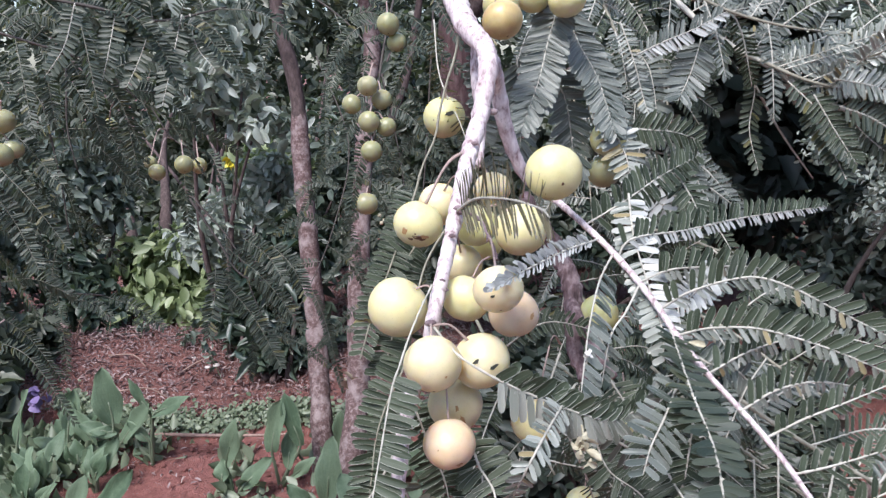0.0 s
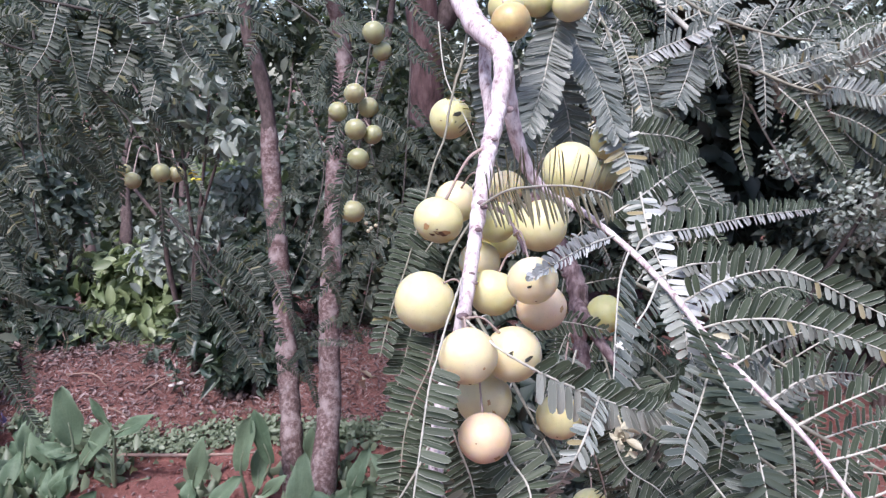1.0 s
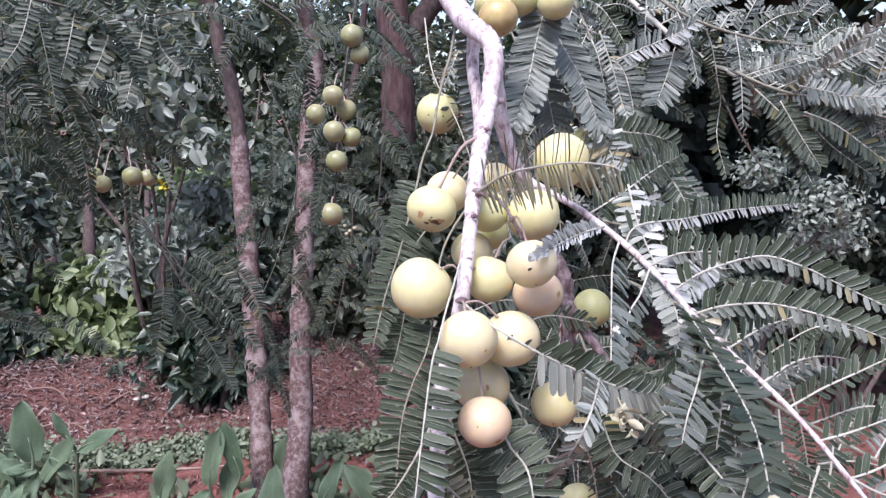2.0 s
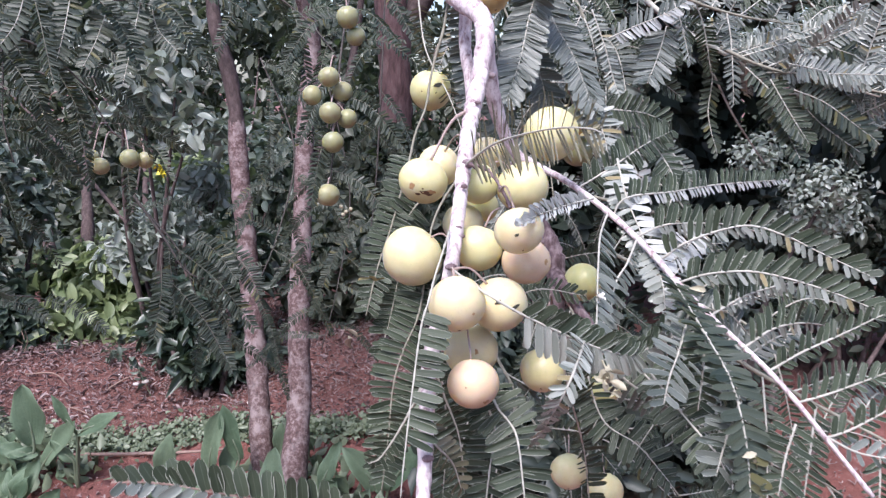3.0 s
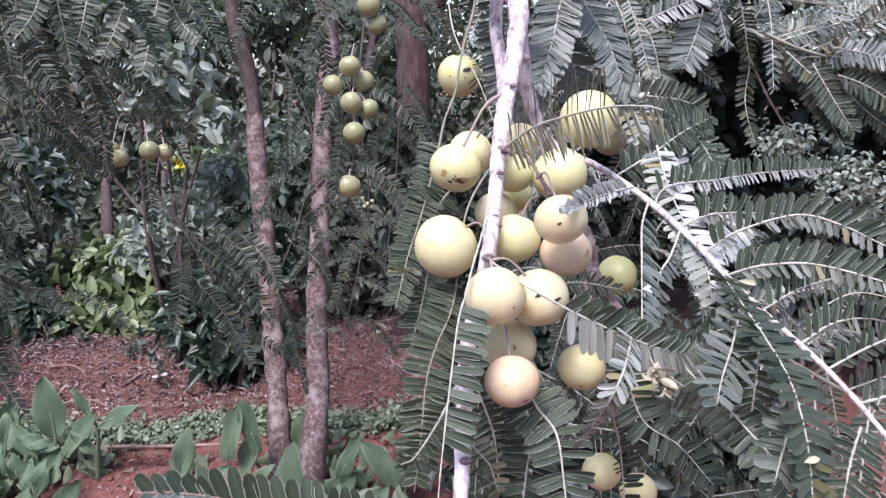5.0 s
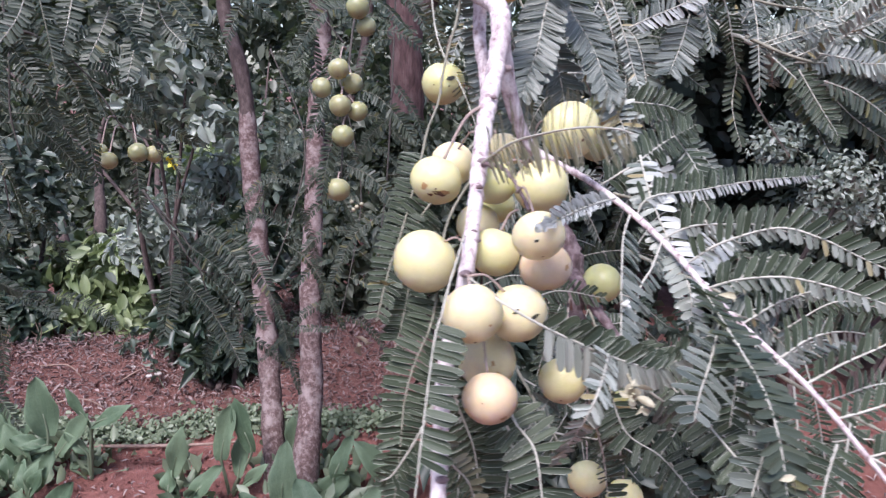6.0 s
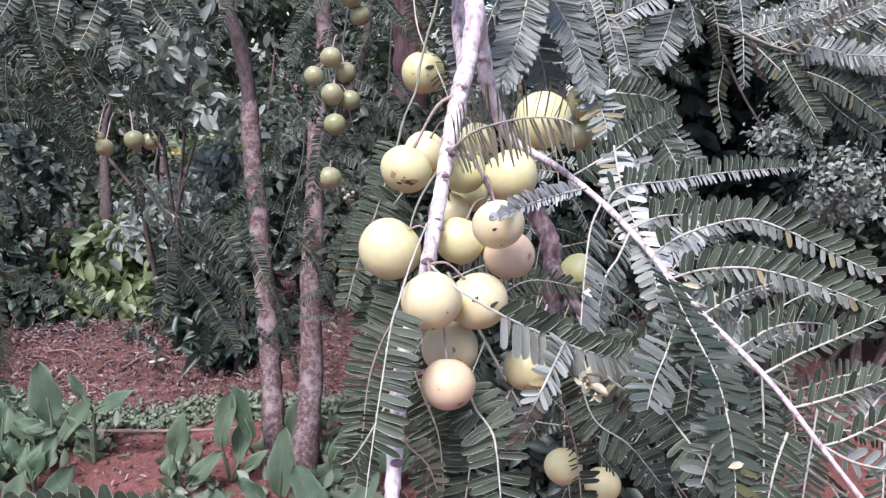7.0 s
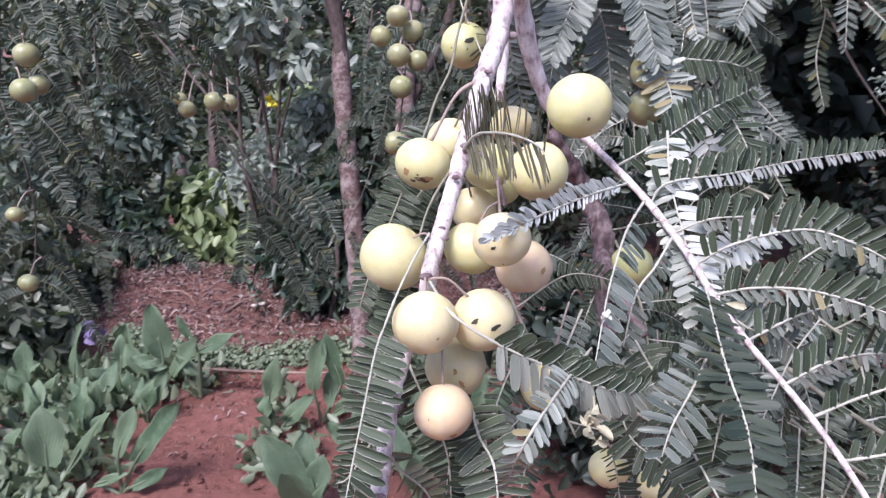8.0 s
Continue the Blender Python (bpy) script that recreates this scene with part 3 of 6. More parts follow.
def ground_cover():
    """A low green strip of creeping plants at the foot of the bank."""
    rng = np.random.default_rng(9)
    n = 6000
    s = rng.random(n)
    x = -1.75 + 2.5 * s
    y = 2.665 - 0.06 * x + 0.05 * rng.normal(size=n) + 0.06 * np.sin(6 * x)
    z = height(x, y) + 0.015 + 0.05 * rng.random(n) ** 1.4 * (0.6 + 0.4 * np.sin(11 * x + 2) ** 2)
    N = np.array((0, -0.3, 1.0)) + 0.5 * rng.normal(size=(n, 3))
    N /= np.linalg.norm(N, axis=1)[:, None]
    D = rng.normal(size=(n, 3))
    D -= N * np.sum(N * D, 1)[:, None]
    D /= np.linalg.norm(D, axis=1)[:, None]
    L = rng.uniform(0.012, 0.030, n)
    m = np.zeros((n, 4, 4))
    m[:, :3, 0], m[:, :3, 1], m[:, :3, 2], m[:, :3, 3], m[:, 3, 3] = D * L[:, None], np.cross(N, D) * (L * 0.4)[:, None], N * L[:, None], np.stack([x, y, z], 1), 1
    k = 5200
    q = np.stack([rng.uniform(-2.3, -0.95, k), rng.uniform(1.5, 2.55, k)], 1)
    q = q[q[:, 0] < -1.12 - 0.30 * (2.5 - q[:, 1]) + 0.06 * rng.normal(size=k)]
    q = q[np.sin(7 * q[:, 0] + 3 * q[:, 1]) + np.cos(9 * q[:, 1] - 2 * q[:, 0]) + 0.6 * rng.normal(size=len(q)) > -0.2]
    e = np.stack([rng.uniform(-0.85, 0.0, 900), rng.uniform(1.9, 2.5, 900)], 1)
    q = np.concatenate([q, e[np.sin(11 * e[:, 0] + 5 * e[:, 1]) + 0.7 * rng.normal(size=900) > 0.1]])
    k = len(q)
    w = np.zeros((k, 4, 4))
    T = rng.normal(size=(k, 3)) + np.array((0, 0, 0.7))
    T /= np.linalg.norm(T, axis=1)[:, None]
    U = np.cross(T, np.array((0, -0.6, 0.8)) + 0.4 * rng.normal(size=(k, 3)))
    U /= np.linalg.norm(U, axis=1)[:, None]
    G = rng.uniform(0.03, 0.085, k)
    w[:, :3, 0], w[:, :3, 1], w[:, :3, 2], w[:, :3, 3], w[:, 3, 3] = T * G[:, None], U * (G * 0.26)[:, None], np.cross(T, U) * G[:, None], np.stack([q[:, 0], q[:, 1], height(q[:, 0], q[:, 1]) + 0.01 + 0.06 * rng.random(k)], 1), 1
    m = np.concatenate([m, w])
    tagged(new("ground_cover", mesh_of("ground_cover", baked(m, BLADE), (COVER,))), "low creeping green plants along the foot of the bank", "ground cover", kind="stuff")


ground_cover()

# ---- front branch ----
MAIN = "pale-barked gooseberry branch hanging down with leafy fronds"
front = thing("gooseberry_branch", (0.020, 0.714, 1.568), MAIN, "branch")
stem(front, ((0.020, 0.714, 1.568), (0.033, 0.670, 1.519), (0.044, 0.619, 1.485), (0.058, 0.566, 1.460), (0.052, 0.542, 1.422), (0.042, 0.515, 1.395), (0.032, 0.481, 1.364), (0.026, 0.456, 1.345), (0.020, 0.431, 1.327), (0.015, 0.412, 1.311), (0.010, 0.411, 1.288), (0.002, 0.392, 1.272), (-0.003, 0.373, 1.257), (-0.006, 0.357, 1.237), (-0.009, 0.341, 1.212), (-0.012, 0.329, 1.185)),
     (0.0105, 0.0103, 0.0101, 0.0096, 0.0083, 0.0073, 0.0067, 0.0062, 0.0057, 0.0050, 0.0043, 0.0045, 0.0043, 0.0041, 0.0040, 0.0038), BARK_PALE, rings=150, sides=18, wobble=0.055, label="pale pinkish-grey bark")
stem(front, ((0.058, 0.566, 1.460), (0.067, 0.606, 1.442), (0.075, 0.620, 1.405), (0.085, 0.628, 1.375), (0.098, 0.630, 1.352), (0.115, 0.610, 1.341), (0.124, 0.556, 1.336), (0.143, 0.508, 1.319), (0.159, 0.466, 1.299), (0.168, 0.435, 1.283), (0.179, 0.410, 1.268), (0.193, 0.389, 1.253), (0.206, 0.368, 1.237), (0.220, 0.346, 1.215), (0.239, 0.328, 1.188)),
     (0.0068, 0.0070, 0.0068, 0.0062, 0.0045, 0.0030, 0.0025, 0.0024, 0.0023, 0.0021, 0.0019, 0.0017, 0.0016, 0.0014, 0.0013), BARK_PALE, rings=110, sides=12, wobble=0.05, label="long thin pale side shoot", seed=3)
stem(front, ((0.020, 0.714, 1.568), (-0.01, 0.72, 1.78), (-0.05, 1.1, 2.2), (-0.18, 1.8, 2.65), (-0.30, 2.66, 2.85)), (0.0103, 0.0115, 0.014, 0.018, 0.022), BARK_TRUNK, "limb", sides=12, rings=40, seed=9, label="brown limb that joins the branch to its tree")
stem(front, ((0.056, 0.646, 1.483), (0.053, 0.636, 1.447), (0.055, 0.616, 1.410), (0.052, 0.596, 1.371)), (0.0062, 0.0055, 0.0048, 0.003), BARK_PALE, seed=4)
stem(front, ((0.092, 0.616, 1.342), (0.121, 0.642, 1.289), (0.137, 0.632, 1.254), (0.136, 0.608, 1.203), (0.142, 0.591, 1.177)), (0.005, 0.008, 0.0092, 0.008, 0.005), BARK_PURPLE, seed=5, wobble=0.12, rings=60, label="purplish-grey knotty wood")
stem(front, ((0.134, 0.618, 1.242), (0.143, 0.582, 1.223), (0.160, 0.553, 1.198)), (0.006, 0.005, 0.003), BARK_PURPLE, seed=6)
# brown bud scars where shoots leave the wood
for p, r in (((0.032, 0.471, 1.362), 0.0030), ((0.030, 0.471, 1.359), 0.0022), ((0.020, 0.425, 1.327), 0.0020), ((0.018, 0.423, 1.324), 0.0026), ((0.022, 0.423, 1.322), 0.0018), ((0.013, 0.404, 1.308), 0.0030), ((-0.004, 0.368, 1.262), 0.0032), ((0.060, 0.545, 1.419), 0.0036), ((-0.007, 0.350, 1.234), 0.0026), ((0.045, 0.509, 1.400), 0.002), ((0.027, 0.449, 1.349), 0.002), ((-0.007, 0.341, 1.221), 0.0028)):
    v, f = globe(int(r * 1e5))
    part("bud_scar", [(v * np.array((r * 1.2, r * 0.6, r * 0.75)) + np.array(p), f, None, 0)], (BARK_PURPLE,), front)

# fronds that hang before and beside the fruits
frond(front, ((0.014, 0.405, 1.306), (0.028, 0.374, 1.301), (0.049, 0.367, 1.289), (0.079, 0.369, 1.273), (0.101, 0.369, 1.264), (0.115, 0.372, 1.261), (0.128, 0.378, 1.264), (0.137, 0.386, 1.274)), (0, -0.42, 0.9), LEAFLET, single=True, leaf=0.0185, tilt=(58, -62), lean=64, seed=11, start=0.37, width=0.125, under=LEAFLET_PALE, ratio=(0.74, 1.02), gap=0.0048, wide=(1.9, 0.95), pitch=(1.0, 1.1))
frond(front, ((0.014, 0.420, 1.326), (0.008, 0.397, 1.320), (0.002, 0.382, 1.310), (-0.003, 0.370, 1.299), (-0.008, 0.362, 1.286), (-0.013, 0.349, 1.263), (-0.017, 0.337, 1.244), (-0.021, 0.324, 1.223), (-0.024, 0.313, 1.202)), (-0.35, -0.8, 0.3), LEAFLET, single=True, leaf=0.0168, tilt=(-12, 10), lean=86, seed=12, stalk=0.0007, start=0.40, sides=(1,), width=0.122, gap=0.0062, stop=0.78)
frond(front, ((0.031, 0.470, 1.360), (0.008, 0.462, 1.324), (-0.004, 0.429, 1.275), (-0.016, 0.414, 1.253), (-0.023, 0.404, 1.234), (-0.027, 0.392, 1.207), (-0.032, 0.380, 1.179)), (0.2, -0.9, 0.35), LEAFLET, leaf=0.0165, lean=91, seed=13, start=0.42, sides=(-1, 1), width=0.105, gap=0.0050, wood=GREEN_TWIG)
frond(front, ((0.042, 0.660, 1.494), (0.035, 0.641, 1.461), (0.028, 0.632, 1.442), (0.020, 0.620, 1.415), (0.016, 0.610, 1.395), (0.005, 0.589, 1.374), (0.000, 0.575, 1.358), (-0.011, 0.537, 1.330), (-0.020, 0.512, 1.308), (-0.030, 0.491, 1.286), (-0.039, 0.469, 1.258)), (0.1, -0.95, 0.2), LEAFLET, leaf=0.0165, lean=91, seed=14, stalk=0.0013, start=0.55, width=0.105, gap=0.0050, wood=GREEN_TWIG)
frond(front, ((0.036, 0.544, 1.367), (0.012, 0.537, 1.335), (-0.008, 0.522, 1.312), (-0.013, 0.505, 1.285), (-0.021, 0.487, 1.254), (-0.030, 0.471, 1.228)), (0.2, -0.9, 0.3), LEAFLET, leaf=0.0165, lean=91, seed=15, start=0.35, width=0.105, gap=0.0050, wood=GREEN_TWIG)
frond(front, ((0.031, 0.464, 1.362), (0.040, 0.417, 1.378), (0.049, 0.372, 1.387), (0.057, 0.337, 1.392), (0.064, 0.313, 1.393), (0.066, 0.300, 1.392)), (0.96, 0.26, 0.1), LEAFLET_BROWN, single=True, leaf=0.0215, gap=0.0044, twist=28, lean=74, tilt=(0, 0), seed=16, width=0.034, start=0.06)
frond(front, ((0.132, 0.507, 1.329), (0.102, 0.468, 1.332), (0.066, 0.400, 1.339), (0.044, 0.365, 1.340)), (0.1, -0.5, 0.85), LEAFLET_LIT, single=True, leaf=0.0140, gap=0.0048, tilt=(-30, 50), lean=40, seed=17, width=0.13, ratio=(0.55, 0.95))
frond(front, ((0.055, 0.673, 1.467), (0.059, 0.692, 1.424), (0.067, 0.690, 1.378), (0.079, 0.676, 1.327)), (0, -1, 0.1), LEAFLET_BLUE, leaf=0.0130, seed=18, lean=80, wood=GREEN_TWIG)
frond(front, ((0.017, 0.703, 1.495), (0.021, 0.669, 1.444), (0.039, 0.635, 1.401), (0.053, 0.612, 1.355)), (0.1, -0.9, 0.1), LEAFLET_BROWN, leaf=0.0115, seed=19, twist=65, width=0.08)
frond(front, ((0.056, 0.679, 1.491), (0.059, 0.688, 1.449), (0.063, 0.670, 1.380)), (0, -1, 0.1), LEAFLET_BLUE, leaf=0.0158, seed=20, lean=85, wood=GREEN_TWIG)
# broad blue-grey fronds above
frond(front, ((0.139, 0.721, 1.516), (0.124, 0.701, 1.474), (0.112, 0.681, 1.436), (0.093, 0.651, 1.397)), (-0.25, -0.85, 0.4), LEAFLET_BLUE, single=True, leaf=0.0245, lean=66, seed=21, tilt=(0, 8), width=0.122, gap=0.0037)
frond(front, ((0.142, 0.741, 1.514), (0.156, 0.729, 1.474), (0.171, 0.709, 1.441), (0.178, 0.691, 1.413), (0.183, 0.673, 1.385)), (0.15, -0.85, 0.45), LEAFLET_BLUE, single=True, leaf=0.0245, lean=58, seed=22, width=0.122, gap=0.0037)
frond(front, ((0.130, 0.746, 1.451), (0.146, 0.736, 1.418), (0.152, 0.724, 1.375), (0.152, 0.706, 1.343)), (0.2, -0.9, 0.1), LEAFLET_BLUE, leaf=0.0245, seed=23, lean=66, width=0.122, gap=0.0052)
frond(front, ((0.097, 0.730, 1.461), (0.102, 0.726, 1.408), (0.096, 0.704, 1.361)), (0.3, -0.9, 0.1), LEAFLET_BLUE, leaf=0.0245, seed=24, width=0.122, gap=0.0052, lean=66)
# fronds on the side shoot
frond(front, ((0.130, 0.544, 1.331), (0.165, 0.561, 1.346), (0.203, 0.593, 1.360), (0.246, 0.634, 1.369)), (0, -0.5, 0.86), LEAFLET, single=True, leaf=0.0185, lean=72, tilt=(48, -46), seed=31, width=0.15)
frond(front, ((0.165, 0.552, 1.353), (0.160, 0.515, 1.329), (0.162, 0.482, 1.303), (0.163, 0.451, 1.283), (0.161, 0.436, 1.265)), (-0.1, -0.72, 0.7), LEAFLET_LIT, single=True, leaf=0.0155, lean=82, seed=32, width=0.15, under=LEAFLET_PALE)
frond(front, ((0.145, 0.502, 1.315), (0.156, 0.505, 1.329), (0.200, 0.523, 1.330), (0.266, 0.569, 1.328), (0.365, 0.633, 1.321)), (0, -0.5, 0.86), LEAFLET, single=True, leaf=0.0155, lean=62, tilt=(44, -46), seed=33, width=0.14, under=LEAFLET_LIT, ratio=(1.1, 0.62))
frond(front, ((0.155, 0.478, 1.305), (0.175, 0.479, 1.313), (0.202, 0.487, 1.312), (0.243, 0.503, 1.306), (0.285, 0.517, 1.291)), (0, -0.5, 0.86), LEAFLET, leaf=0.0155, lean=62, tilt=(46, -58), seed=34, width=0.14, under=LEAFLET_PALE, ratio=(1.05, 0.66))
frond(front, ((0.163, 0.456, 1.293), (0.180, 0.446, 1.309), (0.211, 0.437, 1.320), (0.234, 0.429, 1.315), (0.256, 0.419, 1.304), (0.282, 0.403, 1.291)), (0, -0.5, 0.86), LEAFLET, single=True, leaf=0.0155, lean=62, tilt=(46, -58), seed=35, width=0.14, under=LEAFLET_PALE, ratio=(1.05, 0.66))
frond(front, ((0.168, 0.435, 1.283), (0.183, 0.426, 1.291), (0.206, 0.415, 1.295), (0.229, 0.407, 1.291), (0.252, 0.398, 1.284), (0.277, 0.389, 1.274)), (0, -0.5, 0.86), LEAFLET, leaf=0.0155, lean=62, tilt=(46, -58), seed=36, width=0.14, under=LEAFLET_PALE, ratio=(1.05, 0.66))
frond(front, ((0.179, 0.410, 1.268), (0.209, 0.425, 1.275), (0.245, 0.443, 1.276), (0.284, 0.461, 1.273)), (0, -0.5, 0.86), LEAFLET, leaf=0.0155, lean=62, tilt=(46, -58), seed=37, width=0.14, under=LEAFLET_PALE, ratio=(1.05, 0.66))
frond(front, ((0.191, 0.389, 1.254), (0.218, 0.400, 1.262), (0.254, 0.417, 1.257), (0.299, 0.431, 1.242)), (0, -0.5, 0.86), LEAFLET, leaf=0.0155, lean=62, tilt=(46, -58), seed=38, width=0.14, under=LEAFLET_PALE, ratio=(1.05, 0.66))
frond(front, ((0.202, 0.378, 1.243), (0.222, 0.377, 1.255), (0.245, 0.378, 1.264), (0.273, 0.379, 1.276)), (0, -0.5, 0.86), LEAFLET, leaf=0.0117, lean=58, tilt=(40, -40), seed=39, width=0.15, ratio=(1.05, 0.7))
frond(front, ((0.212, 0.363, 1.229), (0.231, 0.361, 1.235), (0.261, 0.357, 1.248)), (0, -0.5, 0.86), LEAFLET, leaf=0.0123, lean=58, tilt=(40, -40), seed=40, width=0.15, ratio=(1.05, 0.7))
frond(front, ((0.220, 0.346, 1.215), (0.232, 0.342, 1.222), (0.255, 0.339, 1.237)), (0, -0.5, 0.86), LEAFLET, leaf=0.0117, lean=58, tilt=(40, -40), seed=41, width=0.15, ratio=(1.05, 0.7))
frond(front, ((0.220, 0.346, 1.216), (0.235, 0.339, 1.209), (0.254, 0.332, 1.207)), (0, -0.5, 0.86), LEAFLET_BLUE, leaf=0.0117, lean=58, tilt=(18, -46), seed=42, width=0.15, ratio=(1.05, 0.7))
frond(front, ((0.143, 0.506, 1.318), (0.126, 0.471, 1.309), (0.110, 0.426, 1.293), (0.100, 0.395, 1.269), (0.097, 0.387, 1.259)), (0.25, -0.9, 0.3), LEAFLET_BLUE, single=True, leaf=0.0165, lean=86, seed=43, sides=(1,), start=0.2)
frond(front, ((0.154, 0.475, 1.304), (0.140, 0.455, 1.292), (0.128, 0.443, 1.281), (0.119, 0.426, 1.256)), (0.3, -0.85, 0.3), LEAFLET_BLUE, leaf=0.0122, lean=84, seed=44, sides=(1,))
frond(front, ((0.165, 0.441, 1.286), (0.159, 0.381, 1.271), (0.161, 0.353, 1.256), (0.160, 0.335, 1.242), (0.159, 0.322, 1.223), (0.157, 0.310, 1.197)), (0.2, -0.85, 0.45), LEAFLET_SHADE_TONE, single=True, leaf=0.0165, lean=82, seed=45, tilt=(5, 12), width=0.135, gap=0.0041)
frond(front, ((0.158, 0.397, 1.274), (0.143, 0.374, 1.262), (0.130, 0.357, 1.252), (0.124, 0.349, 1.240)), (0, -0.85, 0.4), LEAFLET_BLUE, leaf=0.0166, lean=84, seed=46, width=0.108, gap=0.005)
frond(front, ((0.159, 0.376, 1.271), (0.156, 0.370, 1.250), (0.152, 0.364, 1.227)), (0.2, -0.85, 0.4), LEAFLET, leaf=0.0166, lean=84, seed=47, width=0.108, gap=0.005)
frond(front, ((0.138, 0.405, 1.236), (0.149, 0.375, 1.219), (0.157, 0.345, 1.208), (0.163, 0.325, 1.198)), (0, -0.75, 0.6), LEAFLET, leaf=0.0175, lean=84, tilt=(5, -20), seed=48, width=0.108, gap=0.005)
frond(front, ((0.168, 0.434, 1.280), (0.185, 0.425, 1.268), (0.204, 0.432, 1.261), (0.226, 0.435, 1.239)), (0, -0.8, 0.6), LEAFLET_BLUE, leaf=0.0144, lean=80, seed=49)
frond(front, ((0.162, 0.339, 1.244), (0.154, 0.334, 1.228), (0.144, 0.324, 1.210)), (0.1, -0.85, 0.4), LEAFLET_BLUE, leaf=0.0166, lean=84, seed=50, width=0.108, gap=0.005)
frond(front, ((0.191, 0.332, 1.233), (0.182, 0.324, 1.220), (0.174, 0.315, 1.202)), (0.1, -0.85, 0.4), LEAFLET, leaf=0.0156, lean=84, seed=51, width=0.108, gap=0.005)
# fronds under the fruits
frond(front, ((0.034, 0.405, 1.233), (0.039, 0.387, 1.224), (0.047, 0.374, 1.214), (0.049, 0.362, 1.190), (0.049, 0.352, 1.172)), (0, -0.9, 0.35), LEAFLET, single=True, leaf=0.0189, lean=84, seed=61, width=0.108, gap=0.005)
frond(front, ((0.034, 0.422, 1.217), (0.042, 0.416, 1.196), (0.037, 0.405, 1.172), (0.032, 0.394, 1.149)), (0.1, -0.9, 0.35), LEAFLET, leaf=0.0184, lean=84, seed=62, width=0.108, gap=0.005)
frond(front, ((0.106, 0.506, 1.242), (0.084, 0.460, 1.219), (0.071, 0.439, 1.212), (0.052, 0.417, 1.203)), (0.1, -0.8, 0.5), LEAFLET_BLUE, leaf=0.0125, lean=84, seed=63, width=0.125, gap=0.0046)
frond(front, ((0.099, 0.409, 1.264), (0.075, 0.346, 1.274), (0.059, 0.319, 1.265), (0.052, 0.349, 1.221)), (0.15, -0.8, 0.5), LEAFLET_PALE, single=True, leaf=0.0095, lean=64, seed=64, width=0.15, gap=0.0042)
frond(front, ((0.098, 0.461, 1.226), (0.108, 0.472, 1.190), (0.131, 0.505, 1.127), (0.140, 0.514, 1.081), (0.144, 0.513, 1.041)), (0.1, -0.9, 0.3), LEAFLET, single=True, leaf=0.0205, lean=84, seed=65, width=0.11, gap=0.0066, ratio=(1.0, 0.4))
frond(front, ((0.135, 0.472, 1.237), (0.147, 0.436, 1.221), (0.161, 0.416, 1.207), (0.174, 0.396, 1.195), (0.182, 0.380, 1.176)), (0, -0.85, 0.45), LEAFLET, leaf=0.0175, lean=84, seed=66, tilt=(0, -15), width=0.108, gap=0.005)
frond(front, ((0.113, 0.402, 1.242), (0.123, 0.399, 1.231), (0.136, 0.400, 1.222), (0.153, 0.402, 1.210)), (0, -0.75, 0.6), LEAFLET_BLUE, single=True, leaf=0.0150, lean=76, seed=91, width=0.12, tilt=(40, -45), ratio=(0.4, 1.0))
frond(front, ((0.125, 0.495, 1.205), (0.135, 0.474, 1.166), (0.157, 0.458, 1.152), (0.176, 0.441, 1.130)), (0, -0.85, 0.45), LEAFLET, leaf=0.0184, lean=84, seed=67, width=0.108, gap=0.005)
frond(front, ((-0.000, 0.413, 1.252), (0.009, 0.415, 1.222), (0.019, 0.416, 1.190), (0.021, 0.407, 1.156)), (0.2, -0.9, 0.2), LEAFLET, leaf=0.0166, lean=84, seed=68, width=0.108, gap=0.005)
frond(front, ((0.009, 0.468, 1.227), (0.015, 0.469, 1.193), (0.016, 0.470, 1.158), (0.012, 0.460, 1.119)), (0.1, -0.9, 0.3), LEAFLET, leaf=0.0180, lean=80, seed=92, width=0.11, gap=0.0052)
frond(front, ((-0.007, 0.366, 1.231), (-0.001, 0.371, 1.213), (0.010, 0.377, 1.196), (0.016, 0.381, 1.175)), (0.2, -0.9, 0.2), LEAFLET_BROWN, leaf=0.0108, lean=66, seed=69, twist=40)
frond(front, ((-0.004, 0.377, 1.252), (-0.017, 0.376, 1.226), (-0.031, 0.376, 1.204), (-0.039, 0.380, 1.197)), (0.0, -0.9, 0.3), LEAFLET, leaf=0.0101, lean=70, seed=70, twist=30)
# a frond low before the camera
frond(front, ((-0.012, 0.325, 1.190), (-0.013, 0.292, 1.222), (-0.027, 0.222, 1.263), (-0.038, 0.208, 1.278), (-0.058, 0.201, 1.291), (-0.077, 0.196, 1.300), (-0.092, 0.195, 1.305), (-0.104, 0.192, 1.308)), (0, -0.72, 0.7), LEAFLET_BLUE, leaf=0.0108, gap=0.0047, lean=74, seed=71, tilt=(-20, 30), width=0.17, start=0.40, stalk=0.0006, ratio=(0.8, 1.0), under=LEAFLET, wood=STICK)

# fruits on the front branch
fruit((-0.008, 0.433, 1.308), 0.0191, (0.017, 0.430, 1.316), seed=0, label="large pale yellow gooseberry beside the stem knot")
f_spot = fruit((0.004, 0.494, 1.347), 0.0172, (0.042, 0.512, 1.396), seed=1, label="pale yellow gooseberry with brown scars near its tip", stalk=0.0009)
fruit((0.019, 0.533, 1.353), 0.0162, (0.036, 0.496, 1.375), FRUIT_CREAM, seed=2)
fruit((0.044, 0.501, 1.343), 0.0152, (0.038, 0.476, 1.366), FRUIT_GREEN, seed=3, label="greenish-yellow gooseberry behind the pale stem")
fruit((0.052, 0.541, 1.320), 0.0140, (0.058, 0.506, 1.347), FRUIT_GREEN, seed=4, label="greenish-yellow gooseberry half hidden behind others")
fruit((0.034, 0.509, 1.313), 0.0150, (0.029, 0.465, 1.340), FRUIT_CREAM, seed=5)
